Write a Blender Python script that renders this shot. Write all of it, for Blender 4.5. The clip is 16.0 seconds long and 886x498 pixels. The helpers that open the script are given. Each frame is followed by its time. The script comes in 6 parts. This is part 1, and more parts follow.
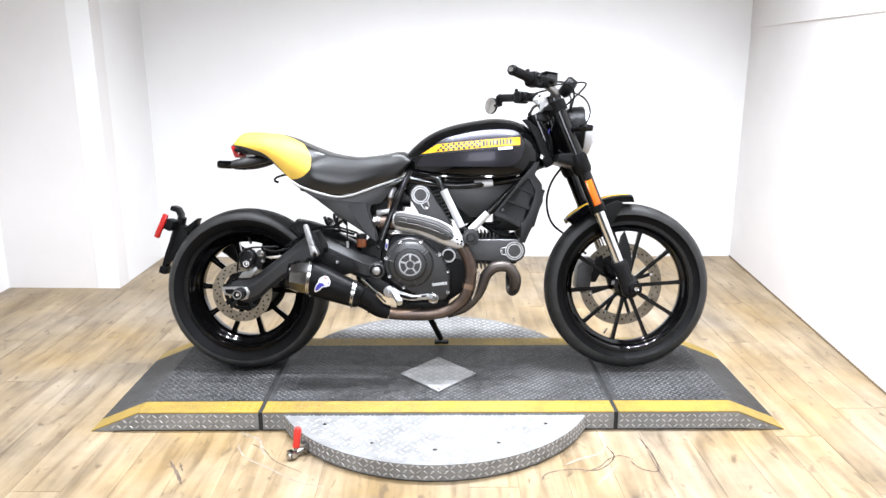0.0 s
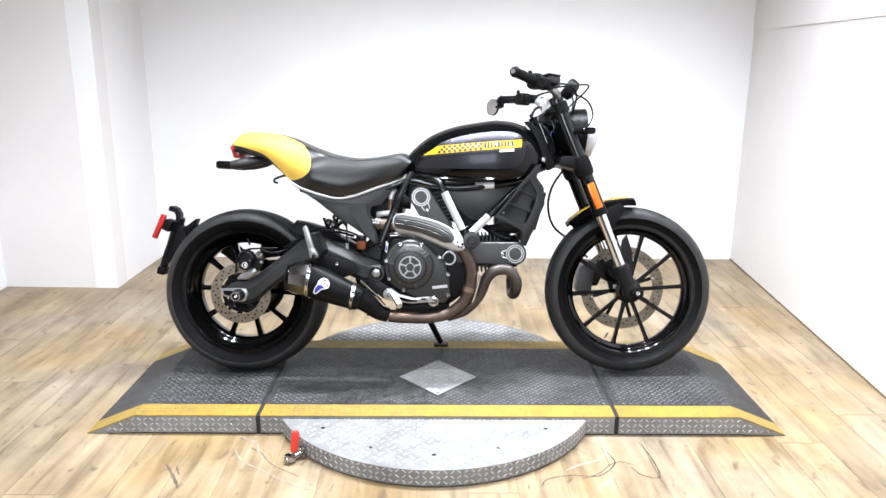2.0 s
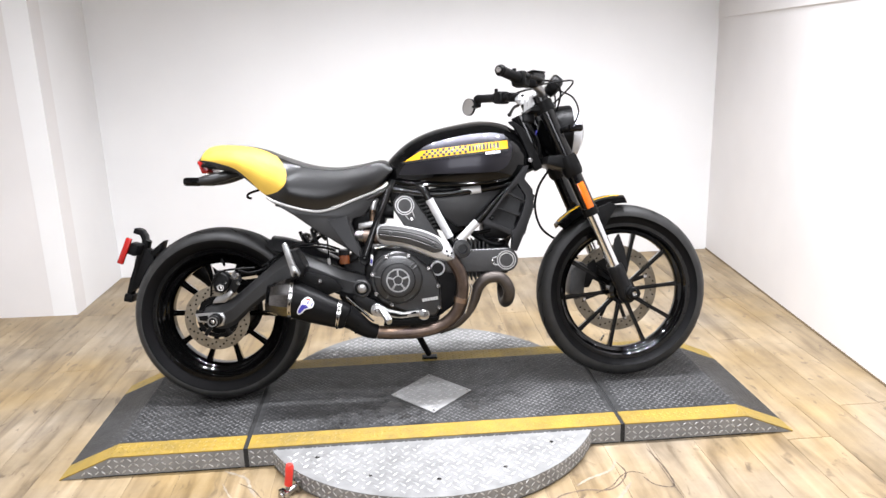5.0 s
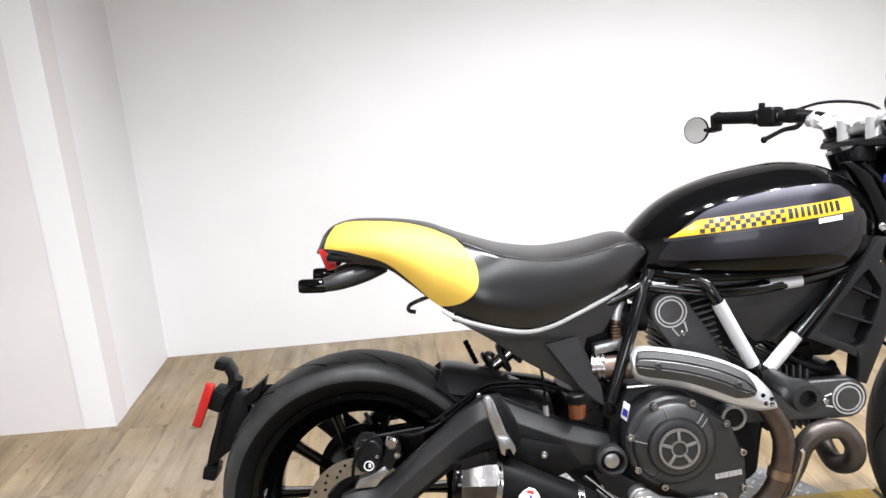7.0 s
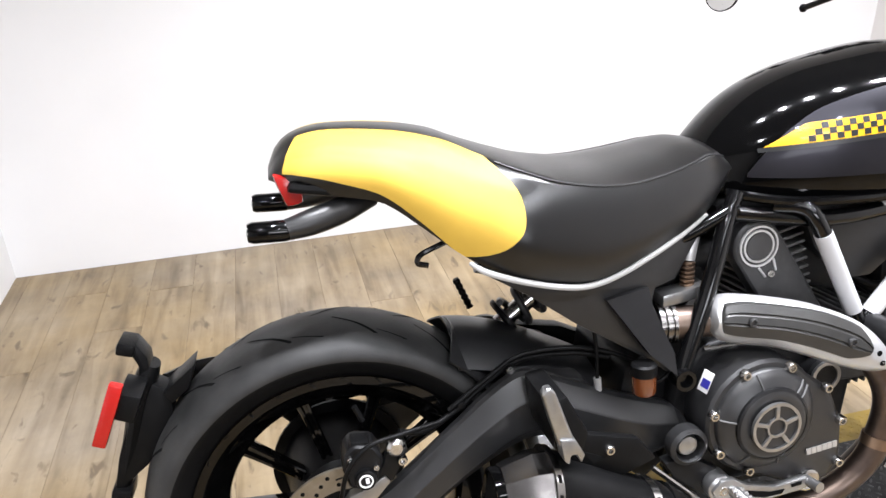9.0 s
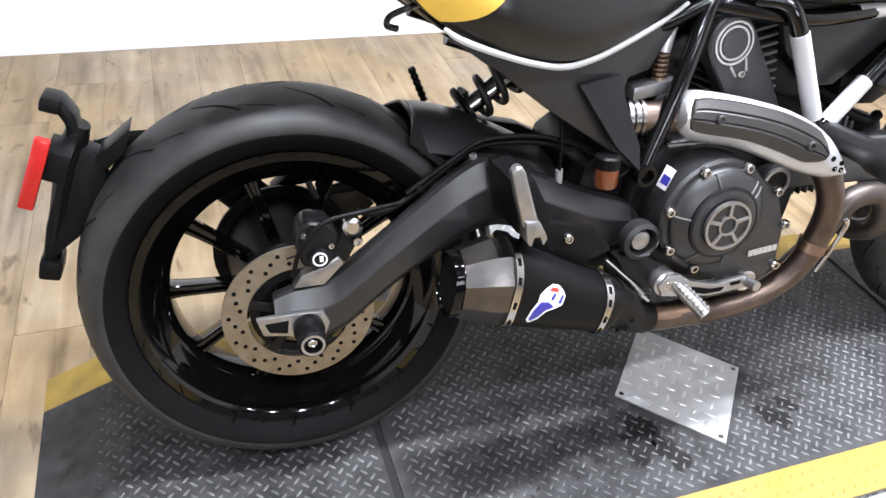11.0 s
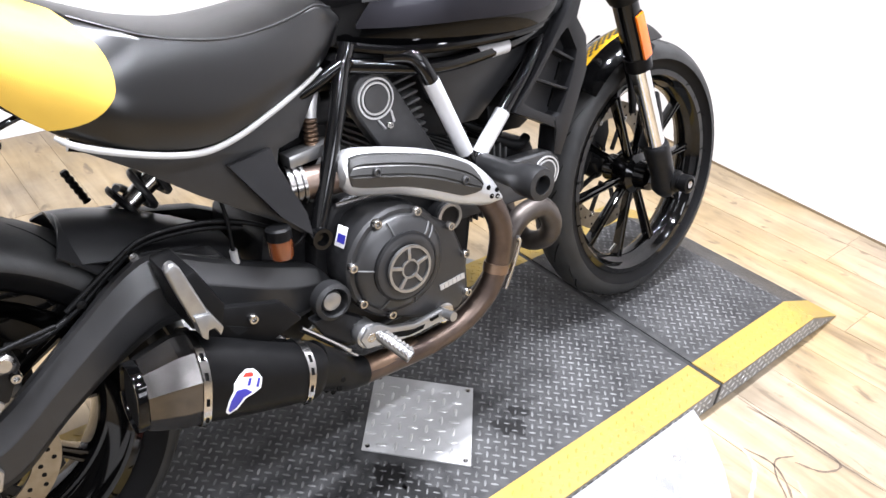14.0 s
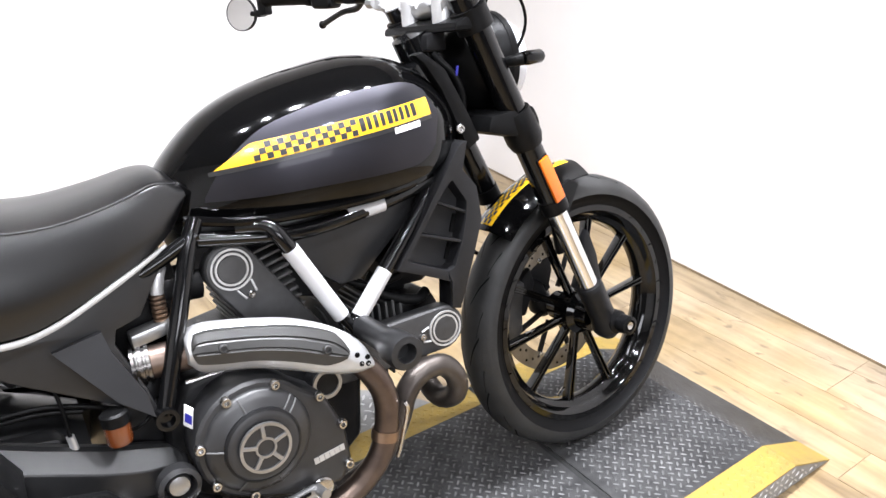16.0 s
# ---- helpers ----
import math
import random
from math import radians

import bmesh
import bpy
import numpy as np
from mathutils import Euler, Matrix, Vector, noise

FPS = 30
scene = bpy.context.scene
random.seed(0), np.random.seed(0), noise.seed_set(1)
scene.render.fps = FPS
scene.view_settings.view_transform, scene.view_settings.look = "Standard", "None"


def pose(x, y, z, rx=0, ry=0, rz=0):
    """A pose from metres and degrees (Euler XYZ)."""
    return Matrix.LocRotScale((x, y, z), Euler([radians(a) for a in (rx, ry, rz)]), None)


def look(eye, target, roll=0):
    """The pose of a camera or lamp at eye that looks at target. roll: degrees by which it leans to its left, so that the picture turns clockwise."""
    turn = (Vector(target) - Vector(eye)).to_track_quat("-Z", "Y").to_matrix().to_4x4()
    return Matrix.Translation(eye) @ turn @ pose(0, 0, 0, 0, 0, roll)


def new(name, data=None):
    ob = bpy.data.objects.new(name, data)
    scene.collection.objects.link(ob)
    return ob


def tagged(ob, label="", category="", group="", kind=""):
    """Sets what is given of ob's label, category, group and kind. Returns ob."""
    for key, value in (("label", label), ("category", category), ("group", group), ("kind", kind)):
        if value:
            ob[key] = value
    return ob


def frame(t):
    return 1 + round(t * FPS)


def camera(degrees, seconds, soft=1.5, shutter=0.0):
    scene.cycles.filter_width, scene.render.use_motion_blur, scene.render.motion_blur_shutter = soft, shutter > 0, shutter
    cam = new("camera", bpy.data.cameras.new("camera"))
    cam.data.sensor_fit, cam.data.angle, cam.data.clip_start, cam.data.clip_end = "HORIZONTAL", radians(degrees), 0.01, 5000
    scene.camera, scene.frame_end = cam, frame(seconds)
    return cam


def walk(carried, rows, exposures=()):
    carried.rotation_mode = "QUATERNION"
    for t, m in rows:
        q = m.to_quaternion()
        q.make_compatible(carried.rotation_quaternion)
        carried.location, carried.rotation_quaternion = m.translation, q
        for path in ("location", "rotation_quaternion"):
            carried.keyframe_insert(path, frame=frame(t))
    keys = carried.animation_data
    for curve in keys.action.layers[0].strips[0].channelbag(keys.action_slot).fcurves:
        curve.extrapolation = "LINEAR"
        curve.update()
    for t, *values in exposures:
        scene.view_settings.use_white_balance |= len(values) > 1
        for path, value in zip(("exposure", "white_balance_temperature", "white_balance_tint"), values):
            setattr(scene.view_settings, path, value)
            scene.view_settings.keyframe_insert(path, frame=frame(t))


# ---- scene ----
cam = camera(61.6, 16.0)
PATH = [
    (0, (0.026, -2.613, 1.248), (0.038, -0.675, 0.753), -0.0),
    (0.5, (0.032, -2.61, 1.259), (0.037, -0.671, 0.769), 0.4),
    (1, (0.031, -2.592, 1.255), (0.045, -0.658, 0.744), -0.0),
    (1.5, (0.022, -2.588, 1.256), (0.035, -0.649, 0.766), 0.4),
    (2, (0.022, -2.589, 1.252), (0.036, -0.652, 0.757), 0.4),
    (2.5, (0.025, -2.591, 1.256), (0.039, -0.654, 0.758), 0.4),
    (3, (0.031, -2.594, 1.246), (0.045, -0.657, 0.749), 0.6),
    (5.3, (-0.132, -2.373, 1.264), (0.013, -0.444, 0.758), -1.7),
    (5.5, (-0.171, -2.287, 1.253), (-0.025, -0.375, 0.685), -1.2),
    (6, (-0.323, -1.947, 1.298), (-0.361, -0.031, 0.726), -1.1),
    (6.5, (-0.473, -1.636, 1.318), (-0.333, 0.285, 0.778), -4.0),
    (6.8, (-0.534, -1.456, 1.310), (-0.379, 0.464, 0.772), -4.6),
    (7, (-0.566, -1.305, 1.312), (-0.480, 0.627, 0.800), -4.3),
    (7.2, (-0.594, -1.172, 1.337), (-0.501, 0.759, 0.825), -4.7),
    (7.5, (-0.641, -1.009, 1.334), (-0.421, 0.901, 0.781), -4.5),
    (8, (-0.732, -0.838, 1.357), (-0.284, 1.019, 0.765), -5.9),
    (8.5, (-0.746, -0.782, 1.312), (-0.319, 1.037, 0.599), -3.6),
    (9, (-0.758, -0.776, 1.271), (-0.343, 0.98, 0.407), -2.2),
    (9.5, (-0.775, -0.779, 1.222), (-0.407, 0.907, 0.209), -0.3),
    (9.7, (-0.777, -0.781, 1.203), (-0.413, 0.875, 0.143), 0.1),
    (11.8, (-0.845, -0.744, 1.156), (-0.109, 0.653, -0.071), 5.9),
    (12, (-0.832, -0.751, 1.161), (-0.069, 0.636, -0.061), 5.3),
    (12.5, (-0.807, -0.757, 1.163), (0.057, 0.597, -0.029), 5.3),
    (13, (-0.762, -0.773, 1.174), (0.218, 0.516, 0.0), 4.7),
    (13.5, (-0.719, -0.789, 1.184), (0.338, 0.468, 0.042), 3.7),
    (14, (-0.685, -0.8, 1.2), (0.424, 0.466, 0.12), 3.7),
    (14.5, (-0.662, -0.814, 1.208), (0.467, 0.461, 0.158), 3.2),
    (15, (-0.639, -0.824, 1.221), (0.544, 0.448, 0.228), 2.9),
    (15.5, (-0.576, -0.836, 1.256), (0.627, 0.433, 0.284), -0.2),
    (16, (-0.354, -0.913, 1.27), (0.671, 0.578, 0.417), -1.3),
]
walk(cam, [(t, look(eye, target, roll)) for t, eye, target, roll in PATH],
     [(0.0, 0.13, 6450, 11), (1.5, 0.08, 6450, 11), (3.2, 0.02, 6500, 11), (5.4, -0.18, 6750, 13), (6.2, -0.22, 6700, 12), (8.0, -0.12, 6750, 13), (9.0, -0.08, 6700, 13),
      (9.5, 0.0, 6600, 13), (12.0, 0.1, 6450, 14), (14.0, 0.14, 6500, 14), (16.0, 0.12, 6650, 13)])

# ---- light ----
DECK, CEIL = 0.071, 2.75
LAMP_COLOR = (0.93, 0.98, 1.06)
world = bpy.data.worlds.new("World")
scene.world = world
world.use_nodes = True
world.node_tree.nodes["Background"].inputs[0].default_value = (0.9, 0.95, 1.0, 1)
world.node_tree.nodes["Background"].inputs[1].default_value = 0.3


def area_lamp(name, eye, target, sx, sy, watts, color=(1.0, 0.97, 0.93)):
    d = bpy.data.lights.new(name, "AREA")
    d.shape, d.size, d.size_y, d.energy, d.color = "RECTANGLE", sx, sy, watts, color
    d.spread = radians(140)
    ob = new(name, d)
    ob.matrix_world = look(eye, target)
    return ob


# a long row of small downlights over the platform, and a second row and an unseen fill panel, added for sheen, towards
# the open end of the room
for k in range(6):
    d = bpy.data.lights.new("downlight", "AREA")
    d.shape, d.size, d.energy, d.color = "DISK", 0.10, 25, LAMP_COLOR
    d.spread = radians(128)
    new("downlight", d).matrix_world = look((-0.70 + 0.42 * k, 0.10, CEIL - 0.03), (-0.70 + 0.42 * k, 0.1001, 0))
for k in range(5):
    d = bpy.data.lights.new("downlight", "AREA")
    d.shape, d.size, d.energy, d.color = "DISK", 0.12, 22, LAMP_COLOR
    d.spread = radians(140)
    new("downlight", d).matrix_world = look((-1.3 + 0.8 * k, -1.4, CEIL - 0.03), (-1.3 + 0.8 * k, -1.3999, 0))
area_lamp("ceiling_fill_lamp", (-0.2, -2.7, CEIL - 0.05), (-0.2, -2.6999, 0), 1.0, 0.35, 26, LAMP_COLOR)
# added fill light from the front, in an unseen window opening made for it
WIN = (-1.3, 0.5, 1.25, 2.35)
area_lamp("front_fill_light", (-0.4, -4.22, 1.8), (-0.4, 0.0, 1.7), 1.8, 1.1, 50, LAMP_COLOR)


# ---- materials ----
def material(name, base, rough=0.5, metal=0.0, vary=0.12, scale=30.0, bump=0.0, bump_scale=200.0, coat=0.0, second=None, spec=0.5,
             emit=0.0, per_object=0.0, rough_vary=0.1):
    m = bpy.data.materials.new(name)
    m.use_nodes = True
    nt = m.node_tree
    b = nt.nodes["Principled BSDF"]
    b.inputs["Roughness"].default_value = rough
    b.inputs["Metallic"].default_value = metal
    b.inputs["Specular IOR Level"].default_value = spec
    if coat:
        b.inputs["Coat Weight"].default_value, b.inputs["Coat Roughness"].default_value = coat, 0.04
    co = nt.nodes.new("ShaderNodeTexCoord")
    n1, n2 = nt.nodes.new("ShaderNodeTexNoise"), nt.nodes.new("ShaderNodeTexNoise")
    n1.inputs["Scale"].default_value, n2.inputs["Scale"].default_value = scale, scale * 0.13
    n1.inputs["Detail"].default_value, n2.inputs["Detail"].default_value = 6, 4
    add = nt.nodes.new("ShaderNodeMath")
    add.operation = "ADD"
    half = nt.nodes.new("ShaderNodeMath")
    half.operation, half.inputs[1].default_value = "MULTIPLY", 0.5
    for n in (n1, n2):
        nt.links.new(co.outputs["Object"], n.inputs["Vector"])
    nt.links.new(n1.outputs["Fac"], add.inputs[0])
    nt.links.new(n2.outputs["Fac"], add.inputs[1])
    nt.links.new(add.outputs[0], half.inputs[0])
    ramp = nt.nodes.new("ShaderNodeValToRGB")
    other = second or [c * (1 - 2 * vary) for c in base]
    ramp.color_ramp.elements[0].position, ramp.color_ramp.elements[1].position = 0.36, 0.64
    ramp.color_ramp.elements[0].color = (*other, 1)
    ramp.color_ramp.elements[1].color = (*[min(1, c * (1 + vary * 0.5)) for c in base], 1)
    nt.links.new(half.outputs[0], ramp.inputs["Fac"])
    out = ramp.outputs["Color"]
    if per_object:
        info = nt.nodes.new("ShaderNodeObjectInfo")
        hsv = nt.nodes.new("ShaderNodeHueSaturation")
        mr = nt.nodes.new("ShaderNodeMapRange")
        mr.inputs["To Min"].default_value, mr.inputs["To Max"].default_value = 1 - per_object, 1 + per_object
        nt.links.new(info.outputs["Random"], mr.inputs["Value"])
        nt.links.new(mr.outputs[0], hsv.inputs["Value"])
        nt.links.new(out, hsv.inputs["Color"])
        out = hsv.outputs["Color"]
    nt.links.new(out, b.inputs["Base Color"])
    rr = nt.nodes.new("ShaderNodeMapRange")
    rr.inputs["To Min"].default_value = max(0.02, rough - rough_vary * rough)
    rr.inputs["To Max"].default_value = min(1, rough + rough_vary * rough * 2)
    nt.links.new(n2.outputs["Fac"], rr.inputs["Value"])
    nt.links.new(rr.outputs[0], b.inputs["Roughness"])
    if bump:
        nb = nt.nodes.new("ShaderNodeTexNoise")
        nb.inputs["Scale"].default_value, nb.inputs["Detail"].default_value = bump_scale, 3
        nt.links.new(co.outputs["Object"], nb.inputs["Vector"])
        bp = nt.nodes.new("ShaderNodeBump")
        bp.inputs["Strength"].default_value, bp.inputs["Distance"].default_value = bump, 0.002
        nt.links.new(nb.outputs["Fac"], bp.inputs["Height"])
        nt.links.new(bp.outputs[0], b.inputs["Normal"])
    if emit:
        b.inputs["Emission Strength"].default_value = emit
        b.inputs["Emission Color"].default_value = (*base, 1)
    return m


def wood_material():
    """Washed oak vinyl planks; the grain runs along y, shifted plank by plank."""
    m = bpy.data.materials.new("washed_oak_plank")
    m.use_nodes = True
    nt = m.node_tree
    b = nt.nodes["Principled BSDF"]
    co, info = nt.nodes.new("ShaderNodeTexCoord"), nt.nodes.new("ShaderNodeObjectInfo")
    shift = nt.nodes.new("ShaderNodeVectorMath")
    shift.operation = "ADD"
    comb = nt.nodes.new("ShaderNodeCombineXYZ")
    mul = nt.nodes.new("ShaderNodeMath")
    mul.operation, mul.inputs[1].default_value = "MULTIPLY", 37.0
    nt.links.new(info.outputs["Random"], mul.inputs[0])
    nt.links.new(mul.outputs[0], comb.inputs[0])
    nt.links.new(mul.outputs[0], comb.inputs[1])
    nt.links.new(co.outputs["Object"], shift.inputs[0])
    nt.links.new(comb.outputs[0], shift.inputs[1])
    maps = []
    for sx, sy in ((24.0, 2.2), (8.0, 2.4), (90.0, 4.0), (26.0, 11.0)):
        mp = nt.nodes.new("ShaderNodeMapping")
        mp.inputs["Scale"].default_value = (sx, sy, 1)
        nt.links.new(shift.outputs[0], mp.inputs["Vector"])
        n = nt.nodes.new("ShaderNodeTexNoise")
        n.inputs["Scale"].default_value, n.inputs["Detail"].default_value, n.inputs["Distortion"].default_value = 1.0, 6, 0.6
        nt.links.new(mp.outputs[0], n.inputs["Vector"])
        maps.append(n)
    ramp = nt.nodes.new("ShaderNodeValToRGB")
    e = ramp.color_ramp.elements
    e[0].position, e[0].color = 0.30, (0.105, 0.070, 0.036, 1)
    e[1].position, e[1].color = 0.70, (0.345, 0.268, 0.168, 1)
    mid = ramp.color_ramp.elements.new(0.48)
    mid.color = (0.242, 0.178, 0.102, 1)
    a1, a2 = nt.nodes.new("ShaderNodeMath"), nt.nodes.new("ShaderNodeMath")
    a1.operation = a2.operation = "MULTIPLY_ADD"
    a1.inputs[1].default_value, a1.inputs[2].default_value = 0.55, 0.0
    a2.inputs[1].default_value = 0.45
    nt.links.new(maps[0].outputs["Fac"], a1.inputs[0])
    nt.links.new(maps[1].outputs["Fac"], a2.inputs[0])
    nt.links.new(a1.outputs[0], a2.inputs[2])
    nt.links.new(a2.outputs[0], ramp.inputs["Fac"])
    hsv = nt.nodes.new("ShaderNodeHueSaturation")
    mr = nt.nodes.new("ShaderNodeMapRange")
    mr.inputs["To Min"].default_value, mr.inputs["To Max"].default_value = 0.94, 1.06
    nt.links.new(info.outputs["Random"], mr.inputs["Value"])
    nt.links.new(ramp.outputs["Color"], hsv.inputs["Color"])
    # broad worn and greyer patches across the floor
    geo = nt.nodes.new("ShaderNodeNewGeometry")
    blot = nt.nodes.new("ShaderNodeTexNoise")
    blot.inputs["Scale"].default_value, blot.inputs["Detail"].default_value = 1.7, 5
    nt.links.new(geo.outputs["Position"], blot.inputs["Vector"])
    bmr = nt.nodes.new("ShaderNodeMapRange")
    bmr.inputs["From Min"].default_value, bmr.inputs["From Max"].default_value = 0.35, 0.68
    bmr.inputs["To Min"].default_value, bmr.inputs["To Max"].default_value = 1.20, 0.74
    nt.links.new(blot.outputs["Fac"], bmr.inputs["Value"])
    nt.links.new(bmr.outputs[0], hsv.inputs["Saturation"])
    bval = nt.nodes.new("ShaderNodeTexNoise")
    bval.inputs["Scale"].default_value, bval.inputs["Detail"].default_value, bval.inputs["Roughness"].default_value = 4.3, 7, 0.65
    nt.links.new(geo.outputs["Position"], bval.inputs["Vector"])
    bvr = nt.nodes.new("ShaderNodeMapRange")
    bvr.inputs["From Min"].default_value, bvr.inputs["From Max"].default_value = 0.3, 0.7
    bvr.inputs["To Min"].default_value, bvr.inputs["To Max"].default_value = 0.74, 1.16
    nt.links.new(bval.outputs["Fac"], bvr.inputs["Value"])
    vmul = nt.nodes.new("ShaderNodeMath")
    vmul.operation = "MULTIPLY"
    nt.links.new(bvr.outputs[0], vmul.inputs[0])
    nt.links.new(mr.outputs[0], vmul.inputs[1])
    nt.links.new(vmul.outputs[0], hsv.inputs["Value"])
    # dark knots and specks
    knot = nt.nodes.new("ShaderNodeMapRange")
    knot.inputs["From Min"].default_value, knot.inputs["From Max"].default_value = 0.61, 0.72
    knot.inputs["To Min"].default_value, knot.inputs["To Max"].default_value = 0.0, 0.8
    nt.links.new(maps[3].outputs["Fac"], knot.inputs["Value"])
    mix = nt.nodes.new("ShaderNodeMix")
    mix.data_type = "RGBA"
    nt.links.new(knot.outputs[0], mix.inputs["Factor"])
    nt.links.new(hsv.outputs["Color"], mix.inputs["A"])
    mix.inputs["B"].default_value = (0.085, 0.058, 0.034, 1)
    nt.links.new(mix.outputs["Result"], b.inputs["Base Color"])
    b.inputs["Roughness"].default_value = 0.42
    bp = nt.nodes.new("ShaderNodeBump")
    bp.inputs["Strength"].default_value, bp.inputs["Distance"].default_value = 0.25, 0.001
    nt.links.new(maps[2].outputs["Fac"], bp.inputs["Height"])
    nt.links.new(bp.outputs[0], b.inputs["Normal"])
    return m


WOOD = wood_material()
GROUT = material("plank_gap_brown", (0.175, 0.128, 0.078), 0.8)
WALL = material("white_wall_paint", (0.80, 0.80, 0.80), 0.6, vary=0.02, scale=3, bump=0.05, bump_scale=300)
# The same white paint, darkened for walls that catch less light
WALLSHADE = material("shaded_white_wall_paint", (0.73, 0.71, 0.70), 0.6, vary=0.03, scale=3, bump=0.05, bump_scale=300)
# Unseen front wall and ceiling, kept dark to hold down reflections in the blacks
DIMWALL = material("dimming_front_wall_grey", (0.09, 0.09, 0.095), 0.6, vary=0.05, scale=3)
CEILM = material("dimming_ceiling_grey", (0.14, 0.14, 0.14), 0.8, vary=0.02, scale=3)
DARKPLATE = material("dark_anti_slip_paint", (0.040, 0.040, 0.0402), 0.42, vary=0.3, scale=32, second=(0.011, 0.011, 0.0115), bump=0.25, bump_scale=500, rough_vary=0.3, spec=0.22)
LUGM = material("worn_dark_lug_paint", (0.105, 0.105, 0.105), 0.42, vary=0.6, scale=30, spec=0.35)
YELLOW = material("yellow_floor_paint", (0.26, 0.168, 0.022), 0.5, vary=0.25, scale=25, bump=0.15, bump_scale=300, second=(0.19, 0.13, 0.028))
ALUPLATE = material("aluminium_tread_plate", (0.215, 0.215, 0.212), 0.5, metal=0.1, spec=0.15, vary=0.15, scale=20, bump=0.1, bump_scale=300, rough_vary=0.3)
# Same aluminium, painted lighter to make up for the bike's shade on the diamond
ALULIT = material("aluminium_lightened_for_shade", (0.30, 0.30, 0.297), 0.42, metal=0.1, vary=0.12, scale=20, bump=0.1, bump_scale=300, rough_vary=0.3, spec=0.3)
ALULUG = material("bright_aluminium_lug", (0.42, 0.42, 0.415), 0.34, metal=0.6, vary=0.1, scale=40)
# Black that stands in for the shade in gaps under and between plates
SHADOWGAP = material("black_gap_shade", (0.012, 0.012, 0.012), 0.8)
RUBBER = material("black_tyre_rubber", (0.0036, 0.0036, 0.0039), 0.5, vary=0.25, scale=25, bump=0.12, bump_scale=350, second=(0.003, 0.003, 0.0033), spec=0.08)
TREAD = material("dusty_scrubbed_tread_rubber", (0.021, 0.021, 0.0207), 0.5, vary=0.3, scale=22, bump=0.15, bump_scale=350, second=(0.009, 0.009, 0.009), spec=0.3)
GROOVE = material("tyre_groove_black", (0.003, 0.003, 0.003), 0.85, spec=0.1)
GLOSS = material("gloss_black_paint", (0.0015, 0.0015, 0.0016), 0.06, vary=0.1, spec=0.24)
RIMM = material("gloss_black_rim_paint", (0.0015, 0.0015, 0.0015), 0.06, spec=0.32)
PANEL = material("dark_charcoal_metallic", (0.026, 0.0253, 0.0300), 0.34, metal=0.85, vary=0.04, scale=20, coat=0.12, spec=0.2)
SATIN = material("satin_black_plastic", (0.0040, 0.0040, 0.0042), 0.36, vary=0.15, scale=60, bump=0.12, bump_scale=600, spec=0.1)
COVER = material("matt_dark_grey_plastic", (0.0125, 0.0125, 0.013), 0.34, vary=0.12, scale=60, bump=0.05, bump_scale=700, spec=0.42)
FRAMEM = material("black_frame_enamel", (0.0022, 0.0022, 0.0024), 0.12, spec=0.35)
CAST = material("black_cast_engine_paint", (0.007, 0.007, 0.0075), 0.35, vary=0.2, scale=80, bump=0.12, bump_scale=500, spec=0.16)
GREYCAST = material("grey_cast_cover", (0.032, 0.032, 0.0328), 0.38, vary=0.15, scale=80, bump=0.2, bump_scale=500, metal=0.2)
ENGC = material("dark_grey_engine_cover_paint", (0.015, 0.015, 0.0156), 0.36, vary=0.12, scale=80, bump=0.08, bump_scale=600, spec=0.45)
SHROUD = material("grey_moulded_plastic", (0.009, 0.009, 0.0098), 0.4, vary=0.12, scale=60, bump=0.05, bump_scale=700, spec=0.25)
INSERT = material("dark_brown_ribbed_insert", (0.022, 0.0215, 0.0205), 0.36, vary=0.15, scale=40, spec=0.5)
FINM = material("dark_cylinder_fin", (0.065, 0.065, 0.065), 0.5, metal=0.3)
ALU = material("brushed_aluminium", (0.36, 0.36, 0.36), 0.3, metal=0.9, vary=0.1, scale=60)
SILVER = material("silver_satin_paint", (0.47, 0.47, 0.47), 0.34, metal=0.6, vary=0.06, scale=40)
WHITEV = material("white_trim_vinyl", (0.34, 0.34, 0.335), 0.35, vary=0.04)
CHROME = material("hard_chrome", (0.75, 0.75, 0.76), 0.08, metal=1.0, vary=0.03)
DARKSTEEL = material("smoked_polished_steel", (0.15, 0.142, 0.137), 0.22, metal=1.0, vary=0.25, scale=25)
STEEL = material("polished_steel", (0.5, 0.49, 0.48), 0.2, metal=1.0, vary=0.12, scale=30)
HEADER = material("heat_tinted_steel", (0.12, 0.088, 0.07), 0.36, metal=0.85, vary=0.2, scale=28, second=(0.065, 0.048, 0.042))
HEADERD = material("dull_grey_brown_steel", (0.085, 0.074, 0.066), 0.4, metal=0.8, vary=0.2, scale=28, second=(0.05, 0.042, 0.038))
HEADERB = material("bronze_heat_tinted_steel", (0.27, 0.18, 0.12), 0.3, metal=0.9, vary=0.2, scale=28, second=(0.15, 0.105, 0.08))
DISCM = material("brake_disc_steel", (0.24, 0.215, 0.175), 0.35, metal=0.85, vary=0.15, scale=50, second=(0.17, 0.14, 0.10))
SEATV = material("black_seat_vinyl", (0.002, 0.002, 0.0022), 0.29, vary=0.15, scale=40, bump=0.06, bump_scale=900, spec=0.5)
SEATY = material("yellow_seat_vinyl", (0.56, 0.36, 0.055), 0.48, vary=0.05, scale=20, bump=0.15, bump_scale=900, spec=0.3)
STRIPEY = material("yellow_decal", (0.52, 0.29, 0.01), 0.25, vary=0.04, coat=0.5)
DECALK = material("black_decal", (0.008, 0.008, 0.008), 0.3)
DECALW = material("white_decal", (0.75, 0.75, 0.75), 0.3)
DECALB = material("blue_decal", (0.03, 0.03, 0.30), 0.3)
